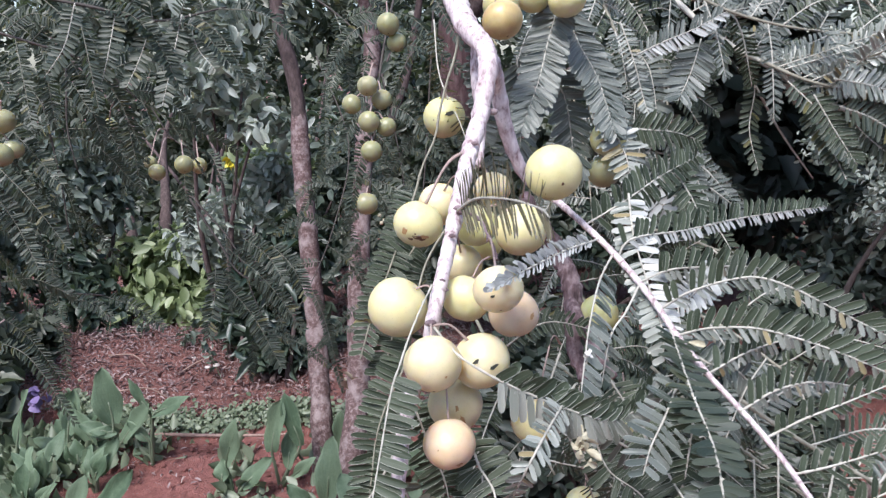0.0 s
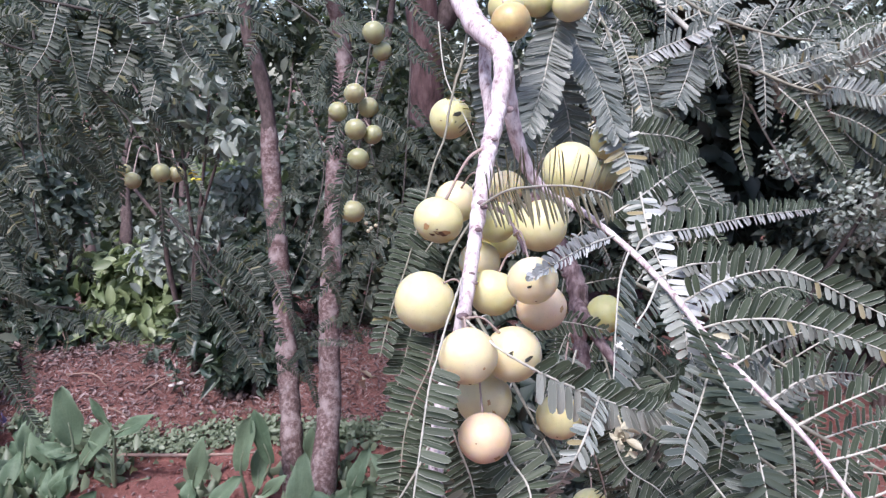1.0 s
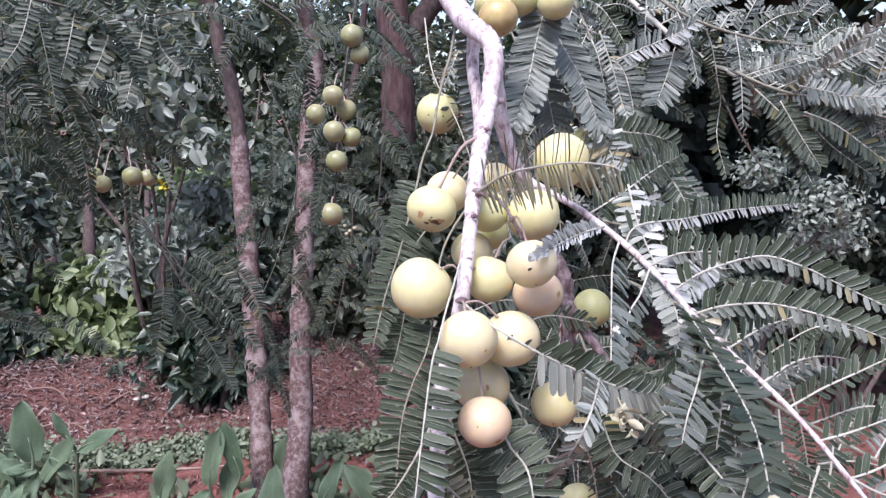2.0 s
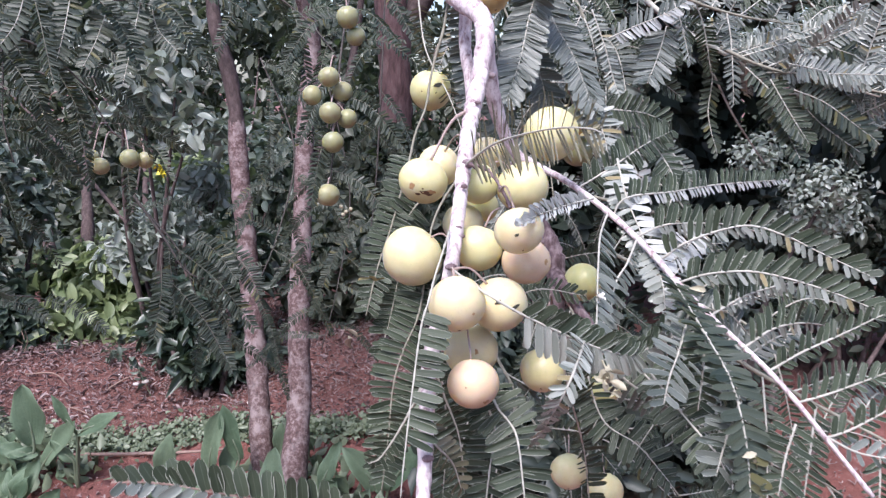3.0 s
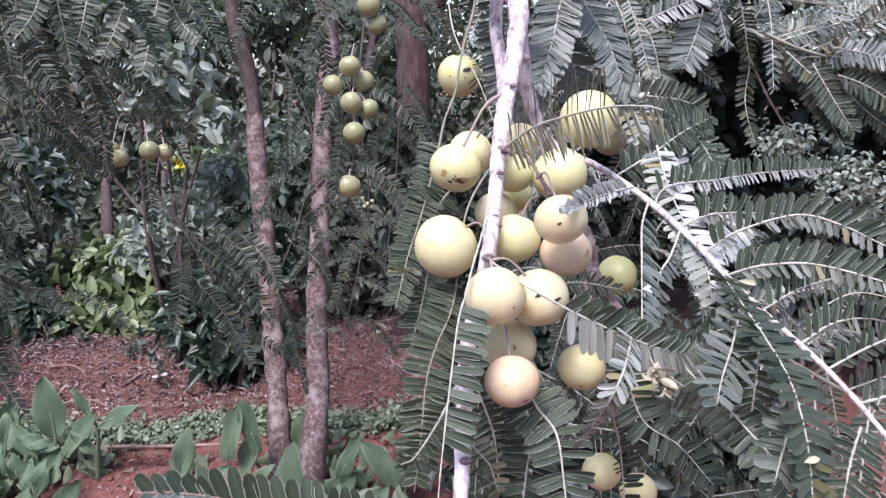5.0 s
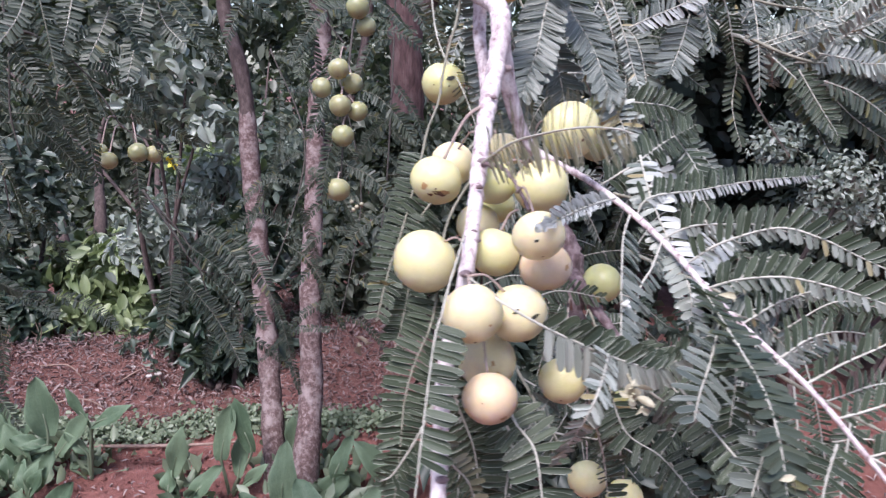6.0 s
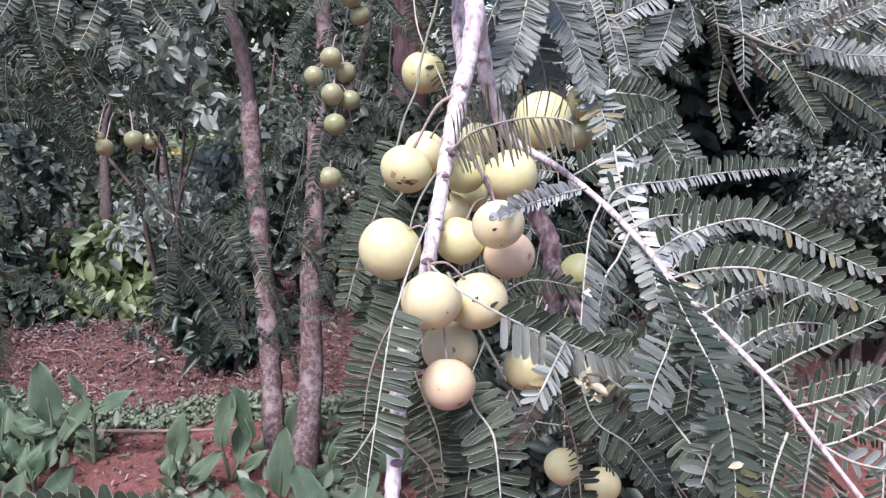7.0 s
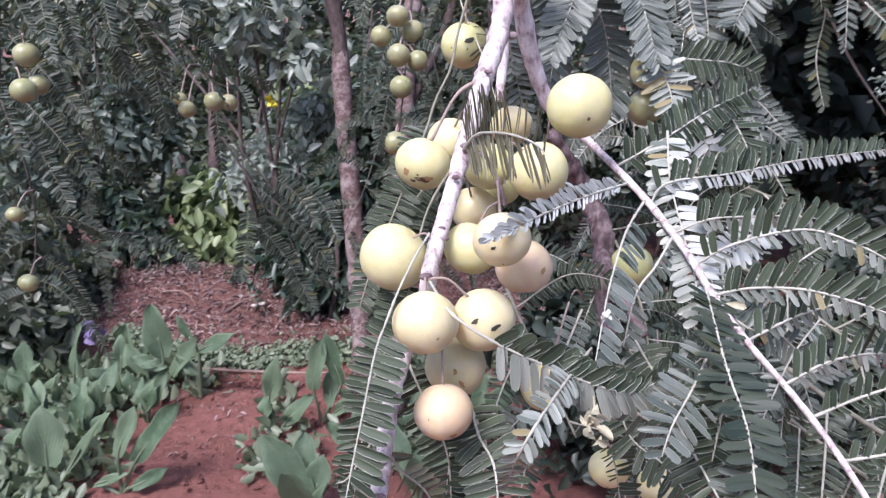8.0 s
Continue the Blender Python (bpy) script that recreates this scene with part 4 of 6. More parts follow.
fruit((0.035, 0.441, 1.310), 0.0157, (0.051, 0.451, 1.334), seed=6)
f_bit = fruit((0.052, 0.397, 1.330), 0.0143, (0.049, 0.444, 1.346), FRUIT_CREAM, seed=7, label="pale yellow gooseberry with dark debris stuck on it")
f_right = fruit((0.064, 0.430, 1.303), 0.0155, (0.062, 0.448, 1.324), FRUIT_PEACH, seed=8, label="yellow gooseberry with a brownish blush")
fruit((0.075, 0.493, 1.341), 0.0187, (0.050, 0.489, 1.357), FRUIT, seed=9, label="greenish gooseberry behind a frond")
fruit((0.060, 0.561, 1.358), 0.0150, (0.051, 0.576, 1.374), FRUIT_CREAM, seed=10)
fruit((0.102, 0.522, 1.376), 0.0206, (0.087, 0.587, 1.346), seed=11, label="pale yellow gooseberry behind a folded olive frond")
f_hang = fruit((0.024, 0.659, 1.408), 0.0194, (0.030, 0.643, 1.447), FRUIT_GREEN, seed=12, label="pale green gooseberry on a thin drooping stalk")
f_low1 = fruit((0.014, 0.383, 1.292), 0.0166, (0.013, 0.404, 1.307), FRUIT_CREAM, seed=13, label="pale yellow gooseberry low in the cluster")
f_low2 = fruit((0.042, 0.403, 1.284), 0.0172, (0.014, 0.403, 1.307), FRUIT_CREAM, seed=14, label="pale yellow gooseberry with two dark specks")
f_back = fruit((0.026, 0.411, 1.252), 0.0172, (0.014, 0.410, 1.305), FRUIT_CREAM, seed=15, label="gooseberry with a brown streak behind the lowest one")
f_tip = fruit((0.022, 0.374, 1.247), 0.0150, (0.020, 0.409, 1.281), FRUIT_PEACH, seed=16, label="peach-blushed gooseberry lowest in the cluster")
fruit((0.157, 0.605, 1.235), 0.0175, (0.141, 0.591, 1.217), FRUIT_GREEN, seed=17, label="greenish gooseberry in the shade behind the cluster")
fruit((0.077, 0.432, 1.227), 0.0150, (0.112, 0.540, 1.235), FRUIT, seed=18, label="yellow gooseberry half covered by fronds")
fruit((0.143, 0.580, 1.057), 0.0176, (0.171, 0.688, 1.083), FRUIT, seed=19, label="pale yellow gooseberry hanging low among fronds")
fruit((0.196, 0.624, 1.005), 0.0182, (0.208, 0.695, 1.038), FRUIT, seed=20, label="pale yellow gooseberry hanging low among fronds")
fruit((0.188, 0.620, 1.120), 0.0160, (0.190, 0.640, 1.160), FRUIT_GREEN, seed=21, label="small green gooseberry in the dark behind fronds")
withered = [p for q, l, n, k in (((0.093, 0.351, 1.257), 0.0085, 7, 6), ((0.092, 0.352, 1.260), 0.0070, 5, 7), ((0.094, 0.349, 1.251), 0.0080, 4, 8)) for p in baked(scatter(n, np.random.default_rng(k), q, (0.0035, 0.003, 0.0045), l, width=0.24), OVAL)]
part("withered_petals", withered, (DRY,), front, "pale withered curled petals")
stem(front, ((0.096, 0.380, 1.262), (0.095, 0.367, 1.259), (0.094, 0.353, 1.257)), (0.0007, 0.0006, 0.0006), DRY, "twig", sides=6, rings=12)
top_group = "fruits above the front branch"
fruit((0.076, 0.642, 1.489), 0.0175, (0.059, 0.670, 1.518), FRUIT_BROWN, seed=22, group=top_group, label="russet gooseberry above the bend of the branch")
fruit((0.078, 0.687, 1.506), 0.0165, (0.059, 0.671, 1.523), FRUIT_GREEN, seed=23, group=top_group, label="greenish gooseberry high above the bend")
fruit((0.111, 0.711, 1.514), 0.0165, (0.086, 0.696, 1.539), FRUIT_GREEN, seed=24, group=top_group, label="greenish gooseberry high above the bend")
fruit((0.139, 0.689, 1.508), 0.0175, (0.117, 0.696, 1.538), FRUIT, seed=25, group=top_group, label="yellow gooseberry high above the bend")
fruit((0.188, 0.722, 1.378), 0.0185, (0.172, 0.727, 1.412), FRUIT_GREEN, seed=26, group=top_group, label="gooseberry in shade behind blue-grey fronds")
fruit((0.187, 0.732, 1.343), 0.0175, (0.172, 0.726, 1.408), FRUIT_SHADED, seed=27, group=top_group, label="gooseberry in shade behind blue-grey fronds")

bud = [(globe(2)[0] * 0.0017 + np.array((0.105, 0.404, 1.286)), globe(2)[1], None, 0)] + baked(scatter(7, np.random.default_rng(2), (0.105, 0.404, 1.286), (0.002, 0.002, 0.002), 0.0038, width=0.3), BLADE)
part("white_bud", bud, (BUD,), front, "white bud scales")

for p, k in (((-0.046, 0.470, 1.240), 1), ((0.186, 0.428, 1.280), 3), ((0.167, 0.713, 1.415), 4), ((0.164, 0.321, 1.223), 5), ((-0.032, 0.484, 1.278), 6)):
    part("withered_leaf", baked(scatter(3, np.random.default_rng(k), p, (0.004, 0.003, 0.004), 0.011, width=0.22), BLADE), (DRY if k % 2 else PETAL_DULL,), front)

# silvery and dark fronds in the gap beside the folded frond
frond(front, ((0.209, 0.772, 1.490), (0.221, 0.760, 1.451), (0.229, 0.751, 1.417), (0.233, 0.735, 1.395)), (0.1, -0.9, 0.3), LEAFLET_PALE, leaf=0.0120, lean=70, seed=81, width=0.105, gap=0.0047)
frond(front, ((0.228, 0.784, 1.464), (0.241, 0.778, 1.446), (0.244, 0.760, 1.417), (0.242, 0.743, 1.392)), (0.1, -0.95, 0.2), LEAFLET_BLUE, single=True, leaf=0.0240, lean=86, seed=82, width=0.105, gap=0.0047)
frond(front, ((0.289, 0.761, 1.472), (0.282, 0.756, 1.450), (0.274, 0.751, 1.431), (0.261, 0.737, 1.412)), (-0.2, -0.9, 0.3), LEAFLET_BLUE, single=True, leaf=0.0230, lean=68, seed=83, width=0.105, gap=0.0047)
frond(front, ((0.325, 0.790, 1.474), (0.309, 0.785, 1.448), (0.294, 0.780, 1.428)), (-0.2, -0.9, 0.3), LEAFLET, leaf=0.0210, lean=66, seed=84, width=0.105, gap=0.0047)
frond(front, ((0.207, 0.724, 1.387), (0.229, 0.722, 1.385), (0.258, 0.729, 1.381), (0.285, 0.735, 1.371)), (0.1, -0.8, 0.6), LEAFLET, single=True, leaf=0.0210, lean=66, seed=85, width=0.105, tilt=(35, -20), gap=0.0047)
frond(front, ((0.181, 0.691, 1.394), (0.189, 0.682, 1.379), (0.194, 0.672, 1.364), (0.195, 0.663, 1.349)), (0.1, -0.9, 0.4), LEAFLET_PALE, single=True, leaf=0.0210, lean=82, seed=86, width=0.105, gap=0.0047)
frond(front, ((0.218, 0.742, 1.458), (0.246, 0.743, 1.470), (0.275, 0.744, 1.481), (0.303, 0.745, 1.495)), (0, -0.7, 0.7), LEAFLET_BLUE, leaf=0.0150, lean=64, seed=87, tilt=(35, -35), width=0.105, under=LEAFLET_LIT, gap=0.0047)
frond(front, ((0.203, 0.631, 1.347), (0.210, 0.627, 1.335), (0.217, 0.623, 1.322)), (0.3, -0.85, 0.5), LEAFLET_LIT, leaf=0.0190, lean=84, seed=88, width=0.16)
frond(front, ((0.222, 0.617, 1.358), (0.231, 0.607, 1.342), (0.238, 0.597, 1.325)), (0.2, -0.9, 0.4), LEAFLET, single=True, leaf=0.0200, lean=70, seed=89, width=0.105, gap=0.0047)
frond(front, ((0.235, 0.542, 1.295), (0.209, 0.511, 1.288), (0.184, 0.481, 1.285)), (0.1, -0.85, 0.5), LEAFLET_LIT, leaf=0.0150, lean=74, seed=90, width=0.16)
stem(front, ((0.031, 0.468, 1.361), (0.044, 0.458, 1.358), (0.051, 0.444, 1.346), (0.054, 0.433, 1.337)), (0.0016, 0.0013, 0.0012, 0.0013), BARK_PURPLE, "twig", sides=8, rings=30, wobble=0.3, seed=8, label="knobbly dark fruiting twig")

# ---- what the fruits carry: scars, specks, debris ----
blemish(f_spot, (0.05, -1, -0.42), 0.11, SCAR, 2.6, 0.1, 1)
blemish(f_spot, (-0.35, -1, -0.50), 0.07, SCAR, 2.0, 0.3, 2)
blemish(f_spot, (-0.62, -1, -0.10), 0.13, SCAR_SOFT, 1.5, 1.1, 3)
blemish(f_spot, (0.30, -1, -0.38), 0.10, SCAR_SOFT, 2.0, 0.1, 33)
blemish(f_spot, (-0.10, -1, -0.18), 0.04, SCAR, 1.0, 0, 4)
blemish(f_low2, (-0.25, -1, 0.40), 0.07, SPECK, 1.9, 0.1, 5, "speck", 0.02)
blemish(f_low2, (0.42, -1, 0.20), 0.075, SPECK, 2.2, 0.0, 6, "speck", 0.02)
blemish(f_bit, (-0.05, -1, 0.62), 0.07, SPECK, 3.0, 1.9, 7, "leaf_scrap", 0.03)
blemish(f_bit, (-0.30, -1, 0.02), 0.06, SPECK, 1.8, 0.2, 8, "speck", 0.02)
blemish(f_right, (0.85, -1, 0.2), 0.10, SCAR_SOFT, 1.3, 1.2, 9)
blemish(f_back, (0.25, -1, -0.1), 0.06, SCAR_SOFT, 3.0, 1.9, 10)
blemish(f_back, (0.05, -1, 0.35), 0.06, SCAR_SOFT, 2.0, 1.4, 11)
blemish(f_tip, (-0.45, -1, 0.30), 0.03, SCAR, 1.0, 0, 12)
blemish(f_tip, (0.45, -1, -0.5), 0.10, SCAR_SOFT, 1.3, 0.4, 13)
blemish(f_low1, (0.5, -1, -0.1), 0.05, SCAR_SOFT, 1.0, 0, 14)
blemish(f_hang, (0.25, -1, 0.25), 0.10, SPECK, 2.2, 0.3, 15, "speck", 0.03)
blemish(f_hang, (-0.55, -1, -0.05), 0.04, SCAR, 1.0, 0.3, 16)

# ---- leafy shoots behind ----
SHOOT = "leafy gooseberry shoot with dark green fronds"
BOTH, ABOVE, UP = (1, -1), (1, 1, 1, -1), (1,)
for pts, n, size, mats, side, sd in (
    (((0.224, 0.662, 1.156), (0.266, 0.619, 1.119), (0.303, 0.569, 1.098), (0.377, 0.521, 1.052)), 10, (0.11, 0.17), (LEAFLET,), BOTH, 101),
    (((0.146, 0.780, 1.111), (0.246, 0.740, 1.025), (0.323, 0.699, 0.928)), 11, (0.12, 0.18), (LEAFLET,), BOTH, 102),
    (((0.186, 0.629, 1.258), (0.263, 0.594, 1.224), (0.300, 0.563, 1.199), (0.330, 0.547, 1.180)), 13, (0.07, 0.12), (LEAFLET, LEAFLET, LEAFLET_BLUE), BOTH, 103),
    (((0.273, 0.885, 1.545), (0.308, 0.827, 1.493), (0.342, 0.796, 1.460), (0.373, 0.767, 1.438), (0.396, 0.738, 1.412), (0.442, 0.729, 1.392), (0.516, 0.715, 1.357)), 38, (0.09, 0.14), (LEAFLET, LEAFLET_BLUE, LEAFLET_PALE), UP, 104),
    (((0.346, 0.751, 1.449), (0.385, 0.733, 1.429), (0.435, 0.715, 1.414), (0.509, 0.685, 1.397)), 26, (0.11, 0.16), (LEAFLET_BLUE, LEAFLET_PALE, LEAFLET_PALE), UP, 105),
    (((0.245, 0.784, 1.546), (0.301, 0.769, 1.506), (0.370, 0.758, 1.482), (0.450, 0.749, 1.470)), 13, (0.05, 0.08), (LEAFLET, LEAFLET_BLUE), BOTH, 106),
    (((0.191, 0.826, 1.537), (0.225, 0.802, 1.453), (0.244, 0.785, 1.393), (0.258, 0.769, 1.334), (0.269, 0.758, 1.298)), 24, (0.06, 0.10), (LEAFLET_BLUE, LEAFLET_BLUE, LEAFLET), BOTH, 107),
    (((0.190, 0.682, 1.301), (0.258, 0.682, 1.282), (0.310, 0.681, 1.257), (0.330, 0.667, 1.230)), 9, (0.06, 0.09), (LEAFLET,), BOTH, 108),
    (((0.237, 0.488, 1.208), (0.266, 0.461, 1.192), (0.337, 0.426, 1.156)), 6, (0.08, 0.12), (LEAFLET, LEAFLET_BLUE), BOTH, 109),
    (((0.045, 0.670, 1.219), (0.066, 0.619, 1.186), (0.087, 0.587, 1.149), (0.111, 0.553, 1.107)), 7, (0.09, 0.14), (LEAFLET, LEAFLET_SHADE_TONE), BOTH, 116),
    (((0.147, 0.794, 1.244), (0.178, 0.756, 1.187), (0.196, 0.720, 1.133), (0.200, 0.683, 1.071)), 11, (0.09, 0.14), (LEAFLET, LEAFLET_SHADE_TONE), BOTH, 117),
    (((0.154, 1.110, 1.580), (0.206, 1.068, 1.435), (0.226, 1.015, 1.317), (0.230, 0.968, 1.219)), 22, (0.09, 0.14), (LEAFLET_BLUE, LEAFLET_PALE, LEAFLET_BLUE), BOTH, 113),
    (((0.286, 1.042, 1.555), (0.322, 1.011, 1.448), (0.335, 0.978, 1.364), (0.344, 0.938, 1.291)), 16, (0.07, 0.11), (LEAFLET, LEAFLET_BLUE, LEAFLET_SHADE_TONE), BOTH, 114),
    (((0.491, 0.866, 1.529), (0.543, 0.873, 1.492), (0.596, 0.880, 1.453), (0.666, 0.887, 1.418)), 20, (0.08, 0.11), (LEAFLET, LEAFLET_BLUE), BOTH, 115),
):
    shoot = thing("leafy_shoot", pts[0], SHOOT, "branch", "shoots behind the fruits")
    stem(shoot, pts, (0.0034, 0.0028, 0.0018) if sd == 104 else (0.0018, 0.0015, 0.0010), RACHIS if sd == 104 else GREEN_TWIG, sides=8, rings=30, seed=sd)
    leafy(shoot, pts, n, size, (0, -0.75, 0.6), mats, seed=sd, leaf=0.0130, droop=-0.05 if side is UP else 0.3, side=side)
    if sd == 104:
        frond(shoot, ((0.345, 0.795, 1.458), (0.367, 0.805, 1.422), (0.360, 0.793, 1.376), (0.367, 0.777, 1.330)), (0, -0.95, 0.2), LEAFLET_SHADE_TONE, leaf=0.0135, seed=5)
        frond(shoot, ((0.393, 0.736, 1.405), (0.405, 0.741, 1.386), (0.407, 0.733, 1.358)), (0.2, -0.9, 0.3), LEAFLET_PALE, leaf=0.010, seed=6)
        for q, k, m in ((((0.388, 0.719, 1.415), (0.406, 0.709, 1.382), (0.426, 0.698, 1.348)), 41, LEAFLET), (((0.406, 0.704, 1.404), (0.439, 0.698, 1.390), (0.482, 0.687, 1.358)), 42, LEAFLET_SHADE_TONE), (((0.448, 0.730, 1.397), (0.470, 0.719, 1.357), (0.492, 0.708, 1.323)), 43, LEAFLET),
                        (((0.396, 0.701, 1.430), (0.434, 0.697, 1.422), (0.477, 0.690, 1.408)), 44, LEAFLET_PALE), (((0.432, 0.745, 1.448), (0.461, 0.740, 1.436), (0.507, 0.734, 1.424)), 45, LEAFLET), (((0.432, 0.728, 1.463), (0.459, 0.722, 1.446), (0.492, 0.717, 1.435)), 46, LEAFLET_SHADE_TONE)):
            frond(shoot, q, (0, -0.8, 0.6), m, leaf=0.0170, lean=66, seed=k, width=0.105, gap=0.0046, tilt=(25, -20))
        for q, k in ((((0.371, 0.740, 1.428), (0.396, 0.720, 1.397), (0.419, 0.700, 1.354)), 51), (((0.426, 0.740, 1.402), (0.451, 0.720, 1.368), (0.491, 0.700, 1.335)), 52), (((0.459, 0.740, 1.407), (0.480, 0.720, 1.379), (0.507, 0.700, 1.346)), 53), (((0.392, 0.740, 1.402), (0.410, 0.720, 1.363), (0.420, 0.700, 1.331)), 54)):
            frond(shoot, q, (0.2, -0.8, 0.6), LEAFLET_SHADE_TONE, leaf=0.0165, lean=72, seed=k, width=0.115, gap=0.0044, tilt=(15, -15))
        stem(shoot, ((0.398, 0.740, 1.425), (0.438, 0.720, 1.416), (0.499, 0.700, 1.396)), (0.0016, 0.0014, 0.001), RACHIS, "twig", sides=6, rings=16)
        stem(shoot, ((0.368, 0.805, 1.422), (0.402, 0.810, 1.371), (0.447, 0.813, 1.315)), (0.0014, 0.0012, 0.0008), RACHIS, "twig", sides=6, rings=12)

# ---- shoots hanging over the yard, and their fruits ----
FARSHOOT = "gooseberry shoot with shaded hanging fronds"
for pts, n, size, mats, sd in (
    (((-0.500, 0.942, 1.557), (-0.418, 0.952, 1.539), (-0.349, 0.974, 1.522), (-0.272, 1.025, 1.541)), 14, (0.08, 0.12), (LEAFLET_SHADE_TONE,), 201),
    (((-0.641, 1.098, 1.523), (-0.565, 1.116, 1.494), (-0.511, 1.127, 1.470), (-0.469, 1.161, 1.413)), 12, (0.10, 0.15), (LEAFLET_SHADE_TONE,), 202),
    (((-0.689, 1.462, 1.454), (-0.596, 1.473, 1.402), (-0.546, 1.470, 1.323), (-0.471, 1.476, 1.285)), 7, (0.10, 0.16), (LEAFLET_SHADE_TONE,), 203),
    (((-0.830, 1.180, 1.420), (-0.787, 1.199, 1.276), (-0.775, 1.190, 1.120), (-0.800, 1.160, 0.960)), 18, (0.10, 0.18), (LEAFLET_SHADE_TONE,), 204),
    (((-0.720, 1.320, 1.420), (-0.700, 1.300, 1.270), (-0.690, 1.280, 1.170)), 8, (0.12, 0.16), (LEAFLET_SHADE_TONE,), 211),
    (((-0.678, 1.350, 1.558), (-0.672, 1.330, 1.463), (-0.676, 1.310, 1.366), (-0.660, 1.290, 1.288)), 9, (0.11, 0.17), (LEAFLET_SHADE_TONE,), 212),
    (((-0.270, 1.357, 1.620), (-0.193, 1.338, 1.571), (-0.135, 1.322, 1.522), (-0.093, 1.254, 1.471)), 8, (0.10, 0.16), (LEAFLET_SHADE_TONE, LEAFLET), 205),
    (((-0.056, 1.449, 1.633), (-0.077, 1.223, 1.478), (-0.091, 1.161, 1.354), (-0.101, 1.114, 1.253)), 9, (0.10, 0.16), (LEAFLET_SHADE_TONE,), 206),
    (((-0.338, 2.054, 1.493), (-0.252, 1.983, 1.248), (-0.300, 1.874, 1.016), (-0.388, 1.779, 0.827)), 14, (0.16, 0.24), (LEAFLET_SHADE_TONE,), 207),
    (((-0.159, 2.128, 1.430), (-0.104, 2.040, 1.109), (-0.143, 1.928, 0.867), (-0.193, 1.835, 0.699)), 16, (0.16, 0.24), (LEAFLET_SHADE_TONE,), 208),
    (((-0.601, 1.675, 1.165), (-0.499, 1.637, 1.048), (-0.450, 1.600, 0.919), (-0.389, 1.559, 0.777)), 5, (0.12, 0.2), (LEAFLET_SHADE_TONE,), 209),
    (((0.010, 1.654, 1.641), (-0.011, 1.586, 1.377), (-0.031, 1.534, 1.173), (-0.060, 1.441, 1.007)), 7, (0.14, 0.2), (LEAFLET_SHADE_TONE,), 210),
):
    shoot = thing("leafy_shoot", pts[0], FARSHOOT, "branch", "shoots over the yard")
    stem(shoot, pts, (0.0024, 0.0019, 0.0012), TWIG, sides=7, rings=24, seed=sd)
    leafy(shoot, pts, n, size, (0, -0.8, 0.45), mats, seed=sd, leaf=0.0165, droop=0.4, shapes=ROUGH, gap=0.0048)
    if sd == 201:
        for q, k in ((((-0.320, 0.984, 1.530), (-0.328, 0.948, 1.467), (-0.334, 0.914, 1.415)), 1), (((-0.356, 0.975, 1.524), (-0.371, 0.953, 1.474), (-0.385, 0.934, 1.439)), 2), (((-0.396, 0.960, 1.534), (-0.403, 0.936, 1.480), (-0.414, 0.926, 1.441)), 3), (((-0.313, 0.994, 1.531), (-0.305, 0.983, 1.489), (-0.276, 0.962, 1.457)), 4), (((-0.434, 0.934, 1.543), (-0.449, 0.921, 1.492), (-0.477, 0.913, 1.454)), 5)):
            frond(shoot, q, (0.1, -0.9, 0.4), LEAFLET_SHADE_TONE, leaf=0.0165, lean=82, seed=k)

hanging = thing("leafy_shoot", (-0.508, 1.420, 1.205), FARSHOOT, "branch", "shoots over the yard")
stem(hanging, ((-0.508, 1.420, 1.205), (-0.448, 1.376, 1.132), (-0.393, 1.343, 1.060), (-0.317, 1.334, 1.048)), (0.003, 0.0025, 0.0018), TWIG, sides=7, rings=20)
for k, q in enumerate((((-0.421, 1.360, 1.112), (-0.338, 1.330, 1.044), (-0.270, 1.300, 0.956)), ((-0.437, 1.360, 1.043), (-0.371, 1.330, 0.968), (-0.319, 1.300, 0.871)),
                       ((-0.390, 1.360, 1.134), (-0.336, 1.330, 1.104), (-0.297, 1.300, 1.056)), ((-0.450, 1.360, 1.075), (-0.449, 1.330, 1.019), (-0.461, 1.300, 0.944)),
                       ((-0.333, 1.360, 1.117), (-0.288, 1.330, 1.080), (-0.257, 1.300, 1.024)))):
    frond(hanging, q, (0.15 * (k % 3 - 1), -0.9, 0.35), LEAFLET_SHADE_TONE, leaf=0.024, gap=0.0050, width=0.095, lean=74, seed=90 + k, shapes=ROUGH)
side = thing("leafy_shoot", (-0.763, 1.360, 1.040), FARSHOOT, "branch", "shoots over the yard")
stem(side, ((-0.900, 1.380, 1.060), (-0.763, 1.360, 1.030), (-0.684, 1.360, 1.020)), (0.003, 0.0025, 0.0018), TWIG, sides=7, rings=20)
for k, q in enumerate((((-0.684, 1.360, 1.018), (-0.606, 1.330, 1.001), (-0.543, 1.300, 0.963)), ((-0.763, 1.360, 1.017), (-0.697, 1.330, 1.014), (-0.647, 1.300, 0.991)),
                       ((-0.873, 1.500, 1.089), (-0.849, 1.470, 0.945), (-0.848, 1.450, 0.792)))):
    frond(side, q, (0.1, -0.7, 0.6), LEAFLET_SHADE_TONE, leaf=0.017, gap=0.0056, width=0.085, lean=74, seed=190 + k, shapes=ROUGH)

